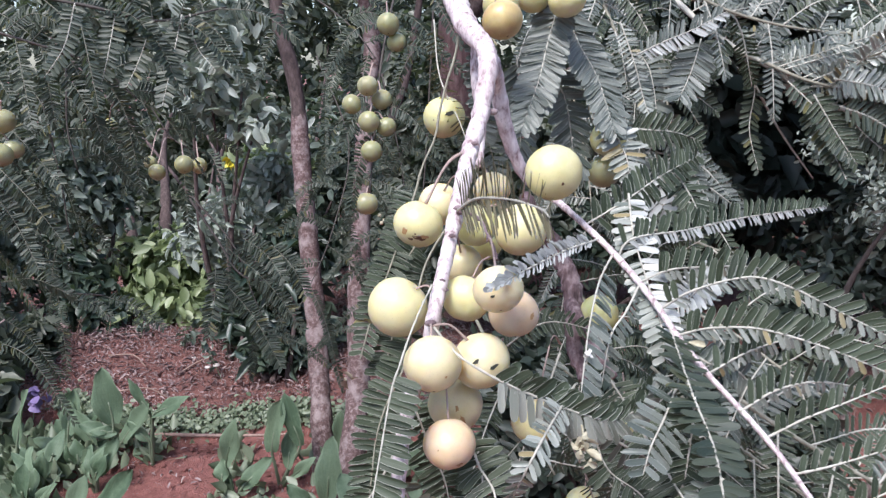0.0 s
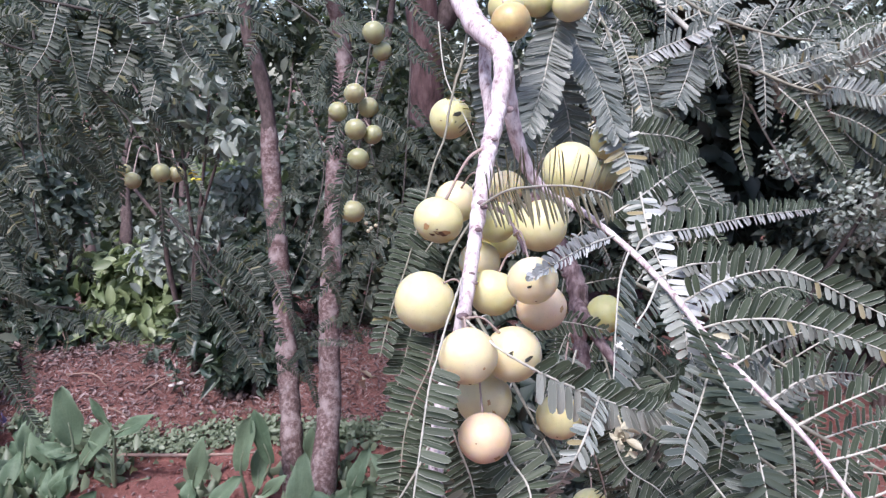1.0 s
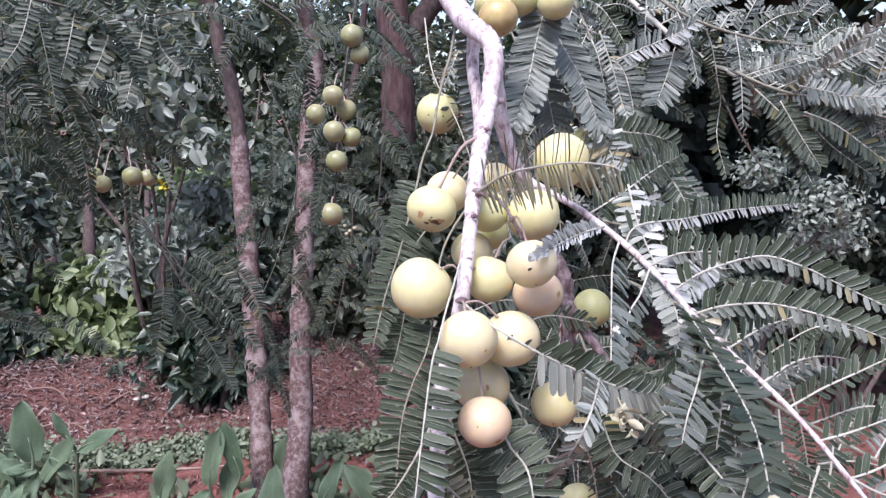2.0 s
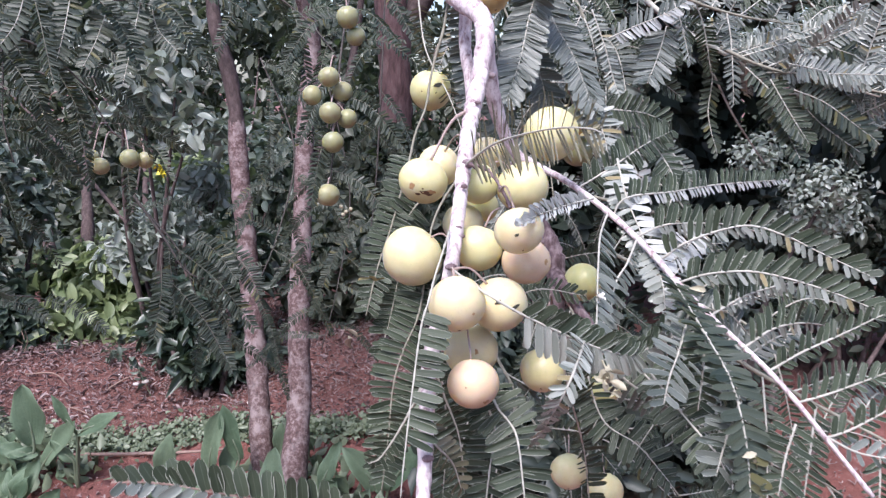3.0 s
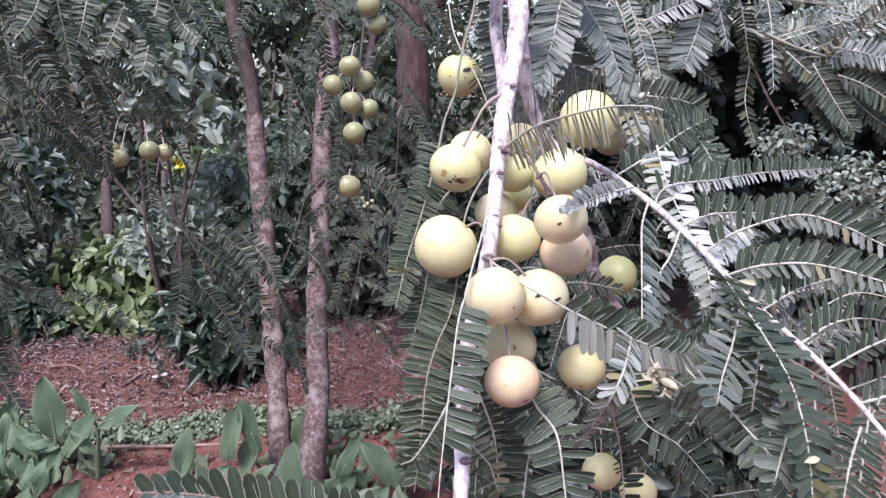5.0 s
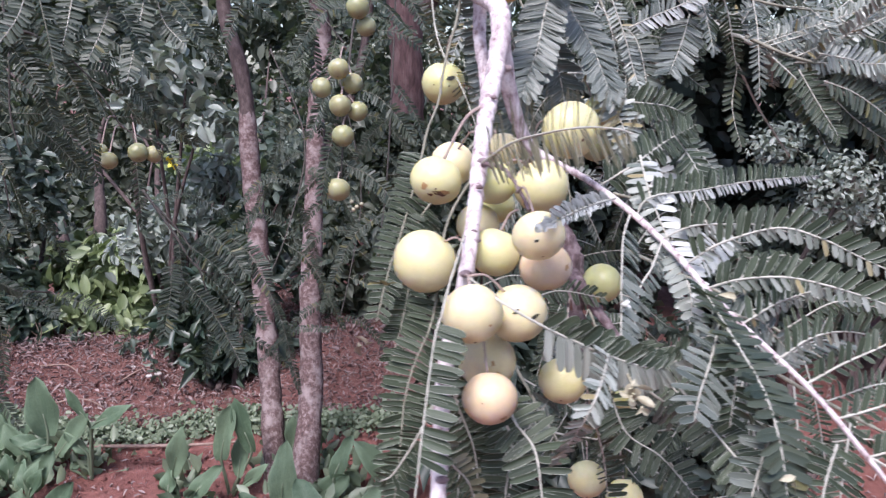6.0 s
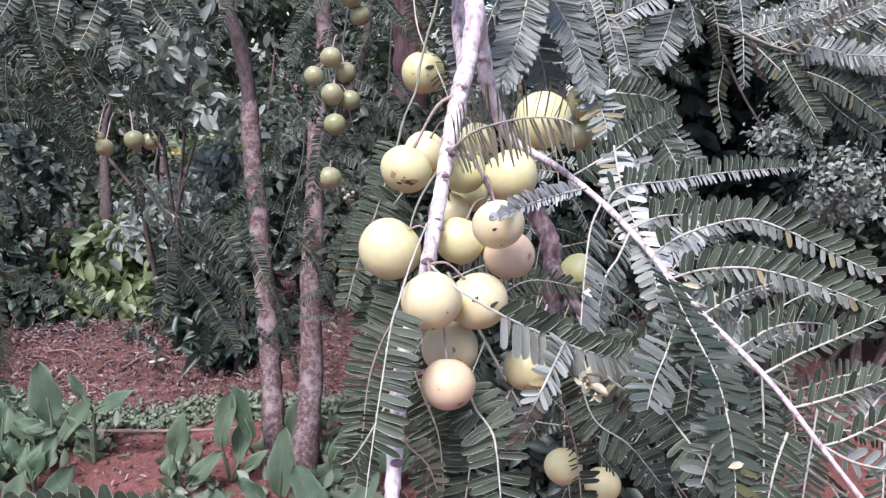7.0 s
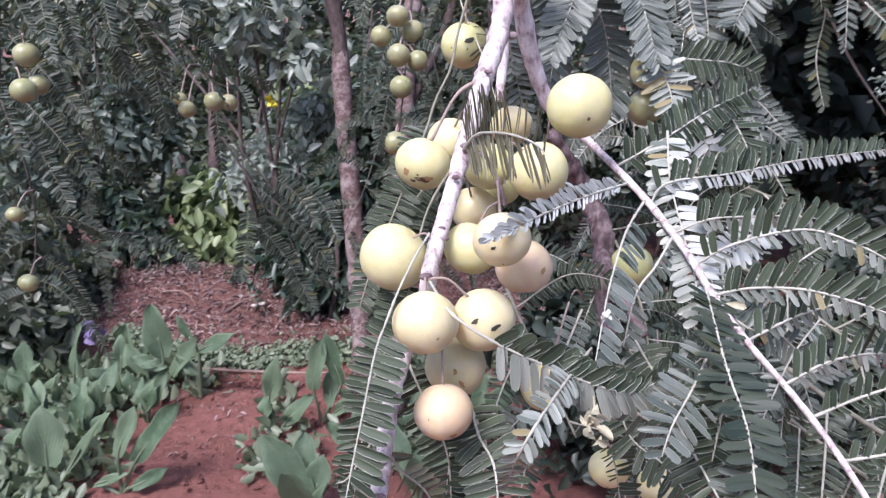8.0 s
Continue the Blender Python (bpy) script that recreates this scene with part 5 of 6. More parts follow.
slanting = thing("leafy_shoot", (-0.710, 1.180, 1.677), FARSHOOT, "branch", "shoots over the yard")
stem(slanting, ((-0.710, 1.180, 1.677), (-0.728, 1.180, 1.527), (-0.767, 1.180, 1.366), (-0.777, 1.180, 1.270)), (0.003, 0.0025, 0.0016), TWIG, sides=7, rings=20)
for k, q in enumerate((((-0.699, 1.160, 1.495), (-0.634, 1.130, 1.454), (-0.580, 1.100, 1.389)), ((-0.649, 1.160, 1.566), (-0.583, 1.130, 1.495), (-0.518, 1.100, 1.396)), ((-0.723, 1.160, 1.421), (-0.653, 1.130, 1.358), (-0.585, 1.100, 1.288)), ((-0.740, 1.160, 1.339), (-0.661, 1.130, 1.266), (-0.593, 1.100, 1.186)), ((-0.700, 1.160, 1.576), (-0.620, 1.130, 1.529), (-0.560, 1.100, 1.477)), ((-0.742, 1.160, 1.282), (-0.688, 1.130, 1.220), (-0.646, 1.100, 1.150)), ((-0.729, 1.160, 1.526), (-0.682, 1.130, 1.481), (-0.640, 1.100, 1.421)), ((-0.782, 1.160, 1.404), (-0.742, 1.130, 1.324), (-0.703, 1.100, 1.237)))):
    frond(slanting, q, (0.15 * (k % 3 - 1), -0.8, 0.5), LEAFLET_SHADE_TONE, leaf=0.021, gap=0.0054, width=0.10, lean=76, seed=290 + k, shapes=ROUGH)

far_group = "fruits on the shoots over the yard"
for p, r, h in (
    ((-0.096, 1.139, 1.427), 0.0168, (-0.086, 1.198, 1.459)), ((-0.077, 1.162, 1.404), 0.0172, (-0.085, 1.191, 1.433)), ((-0.124, 1.144, 1.399), 0.0160, (-0.090, 1.177, 1.415)),
    ((-0.096, 1.124, 1.372), 0.0175, (-0.089, 1.162, 1.398)), ((-0.070, 1.141, 1.362), 0.0160, (-0.090, 1.158, 1.385)), ((-0.093, 1.112, 1.327), 0.0175, (-0.092, 1.139, 1.351)),
    ((-0.104, 1.092, 1.247), 0.0190, (-0.101, 1.109, 1.271)), ((-0.065, 1.213, 1.523), 0.0190, (-0.070, 1.265, 1.561)), ((-0.053, 1.226, 1.494), 0.0165, (-0.074, 1.232, 1.514)),
    ((-0.534, 1.340, 1.273), 0.0165, (-0.546, 1.470, 1.323)), ((-0.480, 1.340, 1.286), 0.0180, (-0.530, 1.472, 1.318)), ((-0.457, 1.355, 1.281), 0.0160, (-0.500, 1.474, 1.301)), ((-0.553, 1.360, 1.290), 0.0130, (-0.560, 1.471, 1.345)),
    ((-0.651, 1.418, 1.359), 0.016, (-0.609, 1.377, 1.408)),
    ((-0.651, 1.088, 1.393), 0.0185, (-0.643, 1.079, 1.423)), ((-0.642, 1.051, 1.345), 0.0185, (-0.652, 1.061, 1.377)), ((-0.647, 1.094, 1.349), 0.0160, (-0.661, 1.083, 1.380)),
    ((-0.790, 1.150, 1.000), 0.0170, (-0.772, 1.175, 1.040)), ((-0.775, 1.140, 1.130), 0.0140, (-0.766, 1.190, 1.160)),
):
    fruit(p, r, h, FRUIT_SHADED, "green gooseberry on a shaded shoot over the yard", far_group, seed=int(r * 1e5) + int(abs(p[0]) * 90), stalk=0.0011)


for k, p in enumerate(((-0.084, 1.091, 1.228), (-0.076, 1.083, 1.221), (-0.069, 1.094, 1.223), (-0.081, 1.087, 1.216))):
    tagged(new("flower_bud", mesh_of("flower_bud", [(globe(k)[0] * 0.0032 + np.array(p), globe(k)[1], None, 0)], (DRY,))), "tiny pale bud beside a green gooseberry", "bud", "buds on the shoot")

# ---- trees ----
def tree(name, label, base, line, radii, limbs, crown, seed, bark=BARK_TRUNK):
    ob = thing(name, base, label, "tree")
    stem(ob, line, radii, bark, "trunk", sides=18, rings=60, wobble=0.045, seed=seed)
    for i, (pts, r) in enumerate(limbs):
        stem(ob, pts, r, BARK_DARK, "limb", sides=9, rings=24, seed=seed + i)
    rng = np.random.default_rng(seed)
    pieces = []
    for c, s, n in crown:
        for _ in range(n):
            p = np.array(c) + rng.uniform(-1, 1, 3) * np.array(s)
            a = rng.uniform(0, 2 * math.pi)
            L = rng.uniform(0.18, 0.32)
            d = np.array((math.cos(a), math.sin(a), rng.uniform(-0.7, 0.1)))
            q = p + d * L * 0.5
            e = p + d * L + np.array((0, 0, -0.3 * L))
            N = np.array((rng.normal() * 0.4, -0.4 + rng.normal() * 0.4, 0.8))
            pieces += baked(leaflets((p, q, e), N, leaf=0.026, gap=0.016, width=0.26, seed=int(rng.integers(1 << 30))), ROUGH)
    if pieces:
        part("crown", pieces, (LEAFLET_SHADE_TONE,), ob)
    return ob


tree("gooseberry_tree", "slender gooseberry tree with lichen-spotted reddish bark", (-0.470, 2.300, 0.000), ((-0.466, 2.280, -0.060), (-0.476, 2.340, 0.060), (-0.505, 2.533, 0.431), (-0.531, 2.653, 0.804), (-0.556, 2.764, 1.141), (-0.564, 2.828, 1.344), (-0.570, 2.844, 1.444)),
     (0.046, 0.040, 0.039, 0.038, 0.038, 0.036, 0.02), ((((-0.559, 2.780, 1.195), (-0.564, 2.820, 1.355), (-0.588, 2.840, 1.504), (-0.628, 2.861, 1.651), (-0.665, 2.886, 1.816), (-1.05, 2.7, 2.5)), (0.030, 0.030, 0.027, 0.025, 0.022, 0.013)),),
     (((-0.8, 2.9, 2.75), (0.8, 0.7, 0.35), 40), ((-2.0, 3.3, 2.25), (0.55, 0.4, 0.45), 44)), 301)
tree("gooseberry_tree", "gooseberry tree with pale lichen patches on its trunk", (-0.348, 2.110, 0.000), ((-0.352, 2.070, -0.080), (-0.345, 2.180, 0.100), (-0.329, 2.365, 0.313), (-0.326, 2.458, 0.587), (-0.308, 2.550, 0.865), (-0.294, 2.633, 1.107), (-0.279, 2.717, 1.352), (-0.258, 2.813, 1.643), (-0.4, 2.6, 2.4), (-0.3, 2.7, 3.0)),
     (0.050, 0.045, 0.041, 0.036, 0.033, 0.032, 0.031, 0.030, 0.024, 0.016), ((((-0.299, 2.623, 1.066), (-0.123, 2.852, 1.434), (0.0, 2.9, 2.1)), (0.02, 0.016, 0.01)),),
     (((-0.2, 2.9, 2.8), (0.7, 0.7, 0.35), 40), ((-0.35, 2.9, 1.5), (0.25, 0.3, 0.35), 14)), 302)
tree("old_tree", "old tree with deeply shaded red-brown bark", (0.10, 3.6, 0.0), ((0.10, 3.6, -0.05), (0.07, 3.6, 0.5), (0.08, 3.55, 1.0), (0.09, 3.5, 1.45), (0.07, 3.5, 1.9), (0.05, 3.5, 2.6)),
     (0.12, 0.10, 0.085, 0.08, 0.075, 0.06), ((((0.08, 3.5, 1.6), (0.5, 3.6, 2.2), (0.9, 3.7, 2.7)), (0.06, 0.05, 0.03)),),
     (((0.6, 3.4, 2.6), (1.2, 1.0, 0.4), 150),), 303, BARK_RED)
shade = tree("shade_tree", "dark tree added to shade the hollow, its trunk out of view", (2.75, 3.2, 0.0), ((2.78, 3.2, -0.05), (2.76, 3.2, 0.6), (2.72, 3.2, 1.2), (2.70, 3.2, 1.9), (2.7, 3.2, 2.8)),
     (0.11, 0.10, 0.09, 0.08, 0.06), ((((2.72, 3.2, 1.6), (1.9, 3.0, 2.2), (1.2, 2.8, 2.5)), (0.05, 0.04, 0.03)),), (), 304, BARK_DEEP_SHADE)
# Leaf masses added to block the sky over the hollow, coloured as deep shade.
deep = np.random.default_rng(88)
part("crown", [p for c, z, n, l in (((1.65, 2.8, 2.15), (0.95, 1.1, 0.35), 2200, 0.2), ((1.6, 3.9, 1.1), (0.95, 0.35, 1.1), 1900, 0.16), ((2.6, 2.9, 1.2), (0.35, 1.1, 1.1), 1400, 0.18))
               for p in baked(scatter(n, deep, c, z, l, width=0.3), BLADE)], (SHRUB_DEEP_SHADE,), shade)

# ---- shrubs round the yard ----
shrub("dark_shrub", (-0.800, 3.000, 0.060), "dense dark green shrub at the edge of the mulch", (((-0.840, 3.150, 0.170), (0.17, 0.15, 0.13)), ((-0.840, 3.200, 0.410), (0.20, 0.16, 0.20)), ((-0.730, 3.300, 0.600), (0.20, 0.16, 0.20)), ((-1.000, 3.280, 0.300), (0.14, 0.14, 0.18)), ((-0.690, 3.200, 0.190), (0.13, 0.13, 0.14))), 0.115, SHRUB_DARK, 2600, 401, width=0.17)
shrub("lime_shrub", (-1.666, 3.725, -0.000), "bright yellow-green young shrub", (((-1.650, 3.785, 0.215), (0.34, 0.25, 0.22)), ((-1.442, 3.741, 0.150), (0.26, 0.2, 0.18)), ((-1.800, 4.047, 0.347), (0.30, 0.2, 0.2)), ((-1.56, 3.85, 0.44), (0.36, 0.2, 0.2))), 0.088, SHRUB_LIME, 1500, 402, shapes=OVAL)
shrub("dark_shrub", (-2.000, 3.650, 0.000), "dark green low bush at the rim of the bank", (((-1.98, 3.62, 0.22), (0.20, 0.16, 0.20)), ((-2.15, 3.75, 0.40), (0.25, 0.2, 0.25))), 0.08, SHRUB_DARK, 900, 417, stems=3)
shrub("grey_shrub", (-2.148, 3.778, 0.000), "shrub with glossy grey-green leaves", (((-2.021, 3.873, 0.875), (0.30, 0.3, 0.36)), ((-2.471, 3.634, 0.632), (0.3, 0.3, 0.6))), 0.08, SHRUB_GREY, 2200, 403)
shrub("pale_shrub", (-1.099, 3.357, 0.000), "tall shrub with large pale grey-green leaves", (((-0.937, 3.133, 1.480), (0.28, 0.15, 0.22)), ((-0.791, 3.136, 1.240), (0.18, 0.12, 0.10)), ((-1.074, 3.165, 1.373), (0.14, 0.12, 0.16)), ((-1.00, 3.18, 1.74), (0.26, 0.12, 0.16))), 0.078, SHRUB_PALE, 480, 408, width=0.24, shapes=OVAL)
shrub("pale_shrub", (-1.165, 3.588, -0.000), "small-leaved pale shrub in the middle of the yard", (((-1.018, 3.360, 0.763), (0.26, 0.15, 0.18)), ((-1.249, 3.446, 0.637), (0.2, 0.15, 0.16)), ((-0.873, 3.505, 0.958), (0.16, 0.12, 0.12))), 0.07, SHRUB_PALE, 700, 412)
shrub("grey_shrub", (-1.062, 3.658, 0.000), "shrub with grey-green leaves behind the trunks", (((-1.116, 4.287, 0.716), (0.36, 0.3, 0.3)), ((-0.711, 4.392, 0.831), (0.4, 0.3, 0.5)), ((-1.443, 4.283, 0.221), (0.3, 0.3, 0.25))), 0.10, SHRUB_GREY, 1800, 404)
shrub("lime_shrub", (-1.020, 3.738, 0.000), "yellow-green shrub lit above a dark hollow", (((-1.089, 4.141, 0.958), (0.26, 0.15, 0.06)), ((-0.983, 4.212, 0.863), (0.2, 0.15, 0.08))), 0.10, SHRUB_LIME, 260, 409, shapes=OVAL)
shrub("grey_shrub", (-1.671, 3.899, -0.000), "broken row of grey-green bushes behind the yard", (((-2.558, 5.710, 0.229), (0.9, 0.4, 0.5)), ((-1.904, 6.065, 0.966), (0.9, 0.4, 0.4)), ((-3.453, 6.011, 1.141), (0.9, 0.4, 0.5)), ((-1.333, 5.718, 0.189), (0.7, 0.4, 0.55))), 0.11, SHRUB_MID, 4200, 410)
shrub("dark_shrub", (-0.15, 4.3, 0.05), "dark shrub in the shade behind the trunks", (((-0.276, 3.830, 0.379), (0.42, 0.3, 0.55)), ((-0.122, 4.133, 1.184), (0.5, 0.3, 0.5)), ((0.316, 3.916, 0.472), (0.5, 0.3, 0.8)), ((0.05, 3.28, 1.02), (0.2, 0.1, 0.22)), ((0.10, 3.28, 0.55), (0.25, 0.12, 0.3))), 0.085, SHRUB_MID, 4600, 405)
shrub("dark_shrub", (1.0, 3.9, 0.05), "dark shrub in deep shade under the trees", (((0.9, 4.0, 0.6), (0.6, 0.4, 0.55)), ((1.5, 4.1, 0.9), (0.6, 0.4, 0.6)), ((2.1, 4.0, 0.8), (0.6, 0.4, 0.6)), ((1.2, 4.2, 1.6), (0.9, 0.4, 0.5))), 0.08, SHRUB_DARK, 4600, 406)
shrub("grey_shrub", (2.0, 2.7, 0.0), "low shrub with mixed grey-green leaves", (((1.95, 2.9, 0.75), (0.35, 0.4, 0.40)), ((2.3, 2.9, 0.5), (0.4, 0.4, 0.4))), 0.06, SHRUB_MID, 2200, 407)
shrub("grey_shrub", (-2.099, 2.654, 0.000), "leafy bush at the edge of the plant bed", (((-2.162, 2.817, 0.402), (0.30, 0.3, 0.34)), ((-1.974, 2.563, 0.241), (0.24, 0.2, 0.16)), ((-2.487, 2.691, 0.427), (0.3, 0.3, 0.45)), ((-2.133, 3.257, 0.136), (0.16, 0.2, 0.2))), 0.085, SHRUB_MID, 2300, 411)
# Two bushes added to darken gaps behind the fronds; shade is in their colour.
shrub("dark_shrub", (0.468, 1.773, 0.000), "low bush added under the branch, its leaves coloured as deep shade", (((0.454, 1.896, 0.310), (0.30, 0.3, 0.30)), ((0.837, 1.877, 0.338), (0.32, 0.3, 0.32)), ((0.758, 2.307, 0.377), (0.3, 0.3, 0.25)), ((0.237, 1.975, 0.356), (0.18, 0.25, 0.34)), ((0.414, 2.436, 0.383), (0.24, 0.2, 0.26))), 0.075, SHRUB_DEEP_SHADE, 3900, 413)
shrub("dark_shrub", (1.141, 1.811, 0.000), "low bush added beside the branch, its leaves coloured as deep shade", (((1.050, 1.930, 0.290), (0.20, 0.24, 0.24)), ((1.900, 2.850, 0.560), (0.34, 0.2, 0.36)), ((2.150, 2.450, 0.653), (0.22, 0.3, 0.3)), ((1.480, 2.700, 0.400), (0.3, 0.2, 0.34))), 0.07, SHRUB_DEEP_SHADE, 3000, 414)
shrub("grey_shrub", (1.45, 2.25, 0.0), "thin small-leaved bush before the dark hollow", (((1.449, 2.130, 1.072), (0.17, 0.12, 0.11)), ((1.291, 2.270, 1.170), (0.13, 0.1, 0.09)), ((1.512, 2.196, 0.945), (0.2, 0.1, 0.08))), 0.026, SHRUB_PALE, 1300, 415, stems=1, wood=BARK_DEEP_SHADE)
shrub("broad_tree", (-0.984, 4.010, 0.000), "grey-green leafy tree behind the yard", (((-1.384, 6.706, 1.969), (1.1, 0.4, 0.55)), ((-2.482, 7.025, 2.105), (1.0, 0.4, 0.5)), ((-0.363, 6.605, 1.854), (0.9, 0.4, 0.6)), ((-3.221, 6.642, 2.028), (1.0, 0.4, 0.5))), 0.13, SHRUB_MID, 3200, 416, category="tree")
for base, top, r in (((-1.993, 4.126, 0.000), (-2.298, 4.818, 0.850), 0.045), ((-1.891, 4.165, 0.000), (-1.994, 4.926, 0.945), 0.05), ((-1.503, 4.120, 0.000), (-1.592, 4.857, 0.789), 0.04)):
    sapling = thing("young_tree", base, "thin dark red-brown tree at the back of the yard", "tree", "trees at the back")
    b, t = Vector(base), Vector(top)
    stem(sapling, (b - Vector((0, 0, 0.05)), b.lerp(t, 0.5) + Vector((0.05, 0, 0)), t, t + Vector((0.05, 0.1, 0.25))), (r, r * 0.85, r * 0.6, r * 0.2), BARK_DARK, "trunk", seed=int(r * 1000))


def hedge():
    """Far woods that close the yard on every side."""
    rng = np.random.default_rng(77)
    ms = []
    for k in range(58):
        a = 2 * math.pi * k / 58 + rng.normal() * 0.03
        d = rng.uniform(7.5, 9.5)
        c = (d * math.sin(a), 1.5 + d * math.cos(a), rng.uniform(1.4, 3.6))
        low = rng.uniform(0.5, 1.1)
        if math.cos(a) > 0.2:
            ms.append(scatter(700, rng, (c[0] * 0.93, 1.5 + (c[1] - 1.5) * 0.93, low), (1.2, 0.8, 1.2), 0.16, width=0.3))
        tall = 1.0 if math.cos(a) > 0.1 else 0.55
        ms.append(scatter(900 if math.cos(a) > 0.3 else 250, rng, (c[0], c[1], c[2] * tall), (1.2, 0.9, 2.4 * tall), 0.16 if math.cos(a) > 0.3 else 0.3, width=0.3))
    tagged(new("far_woods", mesh_of("far_woods", [p for m in ms for p in baked(m, BLADE)], (SHRUB_MID,))), "far belt of grey-green trees and bushes", "woods", kind="stuff")


hedge()


def undergrowth():
    """Low weeds over the earth beyond the bank."""
    rng = np.random.default_rng(31)
    n = 17000
    x, y = rng.uniform(-6, 6, n), 4.5 + 5.5 * rng.random(n)
    z = 0.04 + (0.4 + 0.18 * (y - 4.5)) * rng.random(n) ** 1.6 * (0.5 + 0.5 * np.sin(3.7 * x + 1.9 * y) ** 2)
    N = np.array((0, -0.4, 0.9)) + 0.5 * rng.normal(size=(n, 3))
    N /= np.linalg.norm(N, axis=1)[:, None]
    D = rng.normal(size=(n, 3))
    D -= N * np.sum(N * D, 1)[:, None]
    D /= np.linalg.norm(D, axis=1)[:, None]
    L = rng.uniform(0.07, 0.16, n)
    m = np.zeros((n, 4, 4))
    m[:, :3, 0], m[:, :3, 1], m[:, :3, 2], m[:, :3, 3], m[:, 3, 3] = D * L[:, None], np.cross(N, D) * (L * 0.3)[:, None], N * L[:, None], np.stack([x, y, z], 1), 1
    tagged(new("undergrowth", mesh_of("undergrowth", baked(m, BLADE), (SHRUB_MID,))), "low grey-green weeds beyond the mulched bank", "weeds", kind="stuff")


undergrowth()


# ---- broad-leaved plants on the ground ----
def broad_leaf(base, tip, width, sag, seed):
    """One pleated blade on a stout stalk."""
    rng = np.random.default_rng(seed)
    b, t = np.array(base, float), np.array(tip, float)
    line = t - b
    L = np.linalg.norm(line)
    T = line / L
    S = np.cross(T, (0.2 * rng.normal(), -0.75, 0.65))
    S /= np.linalg.norm(S)
    N = np.cross(S, T)
    v, uv, f = [], [], []
    rows, cols = 13, 7
    for i in range(rows):
        s = i / (rows - 1)
        w = width * (1 + 0.07 * math.sin(11 * s + seed)) * (math.sin(math.pi * min(1, 0.04 + 0.96 * s) ** 0.9) ** 0.52) if s < 1 else 0.0005
        w = max(w, 0.002)
        for j in range(cols):
            u = j / (cols - 1) * 2 - 1
            z = 0.35 * abs(u) * w - sag * L * s * s + 0.004 * math.sin(9 * u + 3 * s) + 0.010 * math.sin(7 * s + seed) * u
            v.append(b + T * L * s + S * u * w + N * z)
            uv.append((0.5 + 0.5 * u, s))
    for i in range(rows - 1):
        for j in range(cols - 1):
            f.append((i * cols + j, i * cols + j + 1, (i + 1) * cols + j + 1, (i + 1) * cols + j))
    return np.array(v), f, np.array(uv)


def turmeric(at, size, leaves, seed, lean=(0, 0)):
    """A clump of upright broad leaves."""
    rng = np.random.default_rng(seed)
    ob = thing("broad_leaved_plant", at, "low clump of broad green upright leaves in red earth", "plant", "clumps beside the path")
    a0 = rng.uniform(0, 6.3)
    for i in range(leaves):
        a = a0 + 2.4 * i
        out = rng.uniform(0.05, 0.9) * (0.3 + i / leaves) * rng.uniform(0.4, 1.1)
        foot = np.array(at) + np.array((0, 0, -0.02))
        d = np.array((math.cos(a) * out + lean[0], math.sin(a) * out * 0.8 + lean[1], 1.0))
        d /= np.linalg.norm(d)
        L = 0.80 * size * rng.uniform(0.5, 1.2)
        b = foot + d * L * rng.uniform(0.35, 0.55) + np.array((0, 0, 0.02))
        e = b + (d + np.array((math.cos(a), math.sin(a), -0.2)) * 0.25) * L * rng.uniform(0.7, 0.95)
        leaf = part("leaf", [(*broad_leaf(b, e, L * rng.uniform(0.14, 0.22), rng.uniform(0.05, 0.38), seed * 10 + i), 0)], (BROAD,), ob)
        v, f = tube((foot, (foot + b) / 2, b, b * 0.6 + e * 0.4), (0.008, 0.006, 0.005, 0.0025), 7, 12, 0.04, i)
        part("leaf_stalk", [(v, f, None, 0)], (COVER,), leaf)
    return ob


def placed_plant(at, leaves, seed):
    """A clump whose leaves have their own root, tip, half width and sag."""
    ob = thing("broad_leaved_plant", at, "low clump of broad green upright leaves in red earth", "plant", "clumps beside the path")
    foot = np.array(at) + np.array((0, 0, float(height(at[0], at[1])) - 0.02))
    for i, (b, e, width, sag) in enumerate(leaves):
        b, e = np.array(b), np.array(e)
        b[2], e[2] = max(b[2], 0.03), max(e[2], 0.03)
        leaf = part("leaf", [(*broad_leaf(b, e, width, sag, seed * 10 + i), 0)], (BROAD,), ob)
        v, f = tube((foot, foot * 0.5 + b * 0.5 + np.array((0, 0, 0.01)), b, b * 0.6 + e * 0.4), (0.007, 0.006, 0.005, 0.0022), 7, 12, 0.04, i)
        part("leaf_stalk", [(v, f, None, 0)], (COVER,), leaf)
    return ob


for p, s, n, sd in (
    ((-1.516, 2.540, 0.000), 0.20, 5, 2), ((-0.211, 1.787, 0.000), 0.24, 6, 17), ((-0.041, 2.105, 0.000), 0.24, 6, 18), ((-1.871, 2.290, 0.000), 0.24, 6, 21),
    ((-1.797, 2.000, 0.000), 0.25, 7, 26), ((-2.156, 2.285, 0.000), 0.24, 6, 33), ((-1.878, 1.815, 0.000), 0.26, 7, 34), ((-0.500, 1.676, 0.000), 0.27, 5, 35), ((-1.478, 2.199, 0.000), 0.17, 6, 23), ((-1.384, 2.290, 0.000), 0.17, 6, 24), ((-1.640, 2.120, 0.000), 0.19, 6, 22), ((-1.284, 2.199, 0.000), 0.16, 6, 41), ((-1.440, 2.060, 0.000), 0.20, 6, 42),
):
    turmeric(p, s, n, sd)
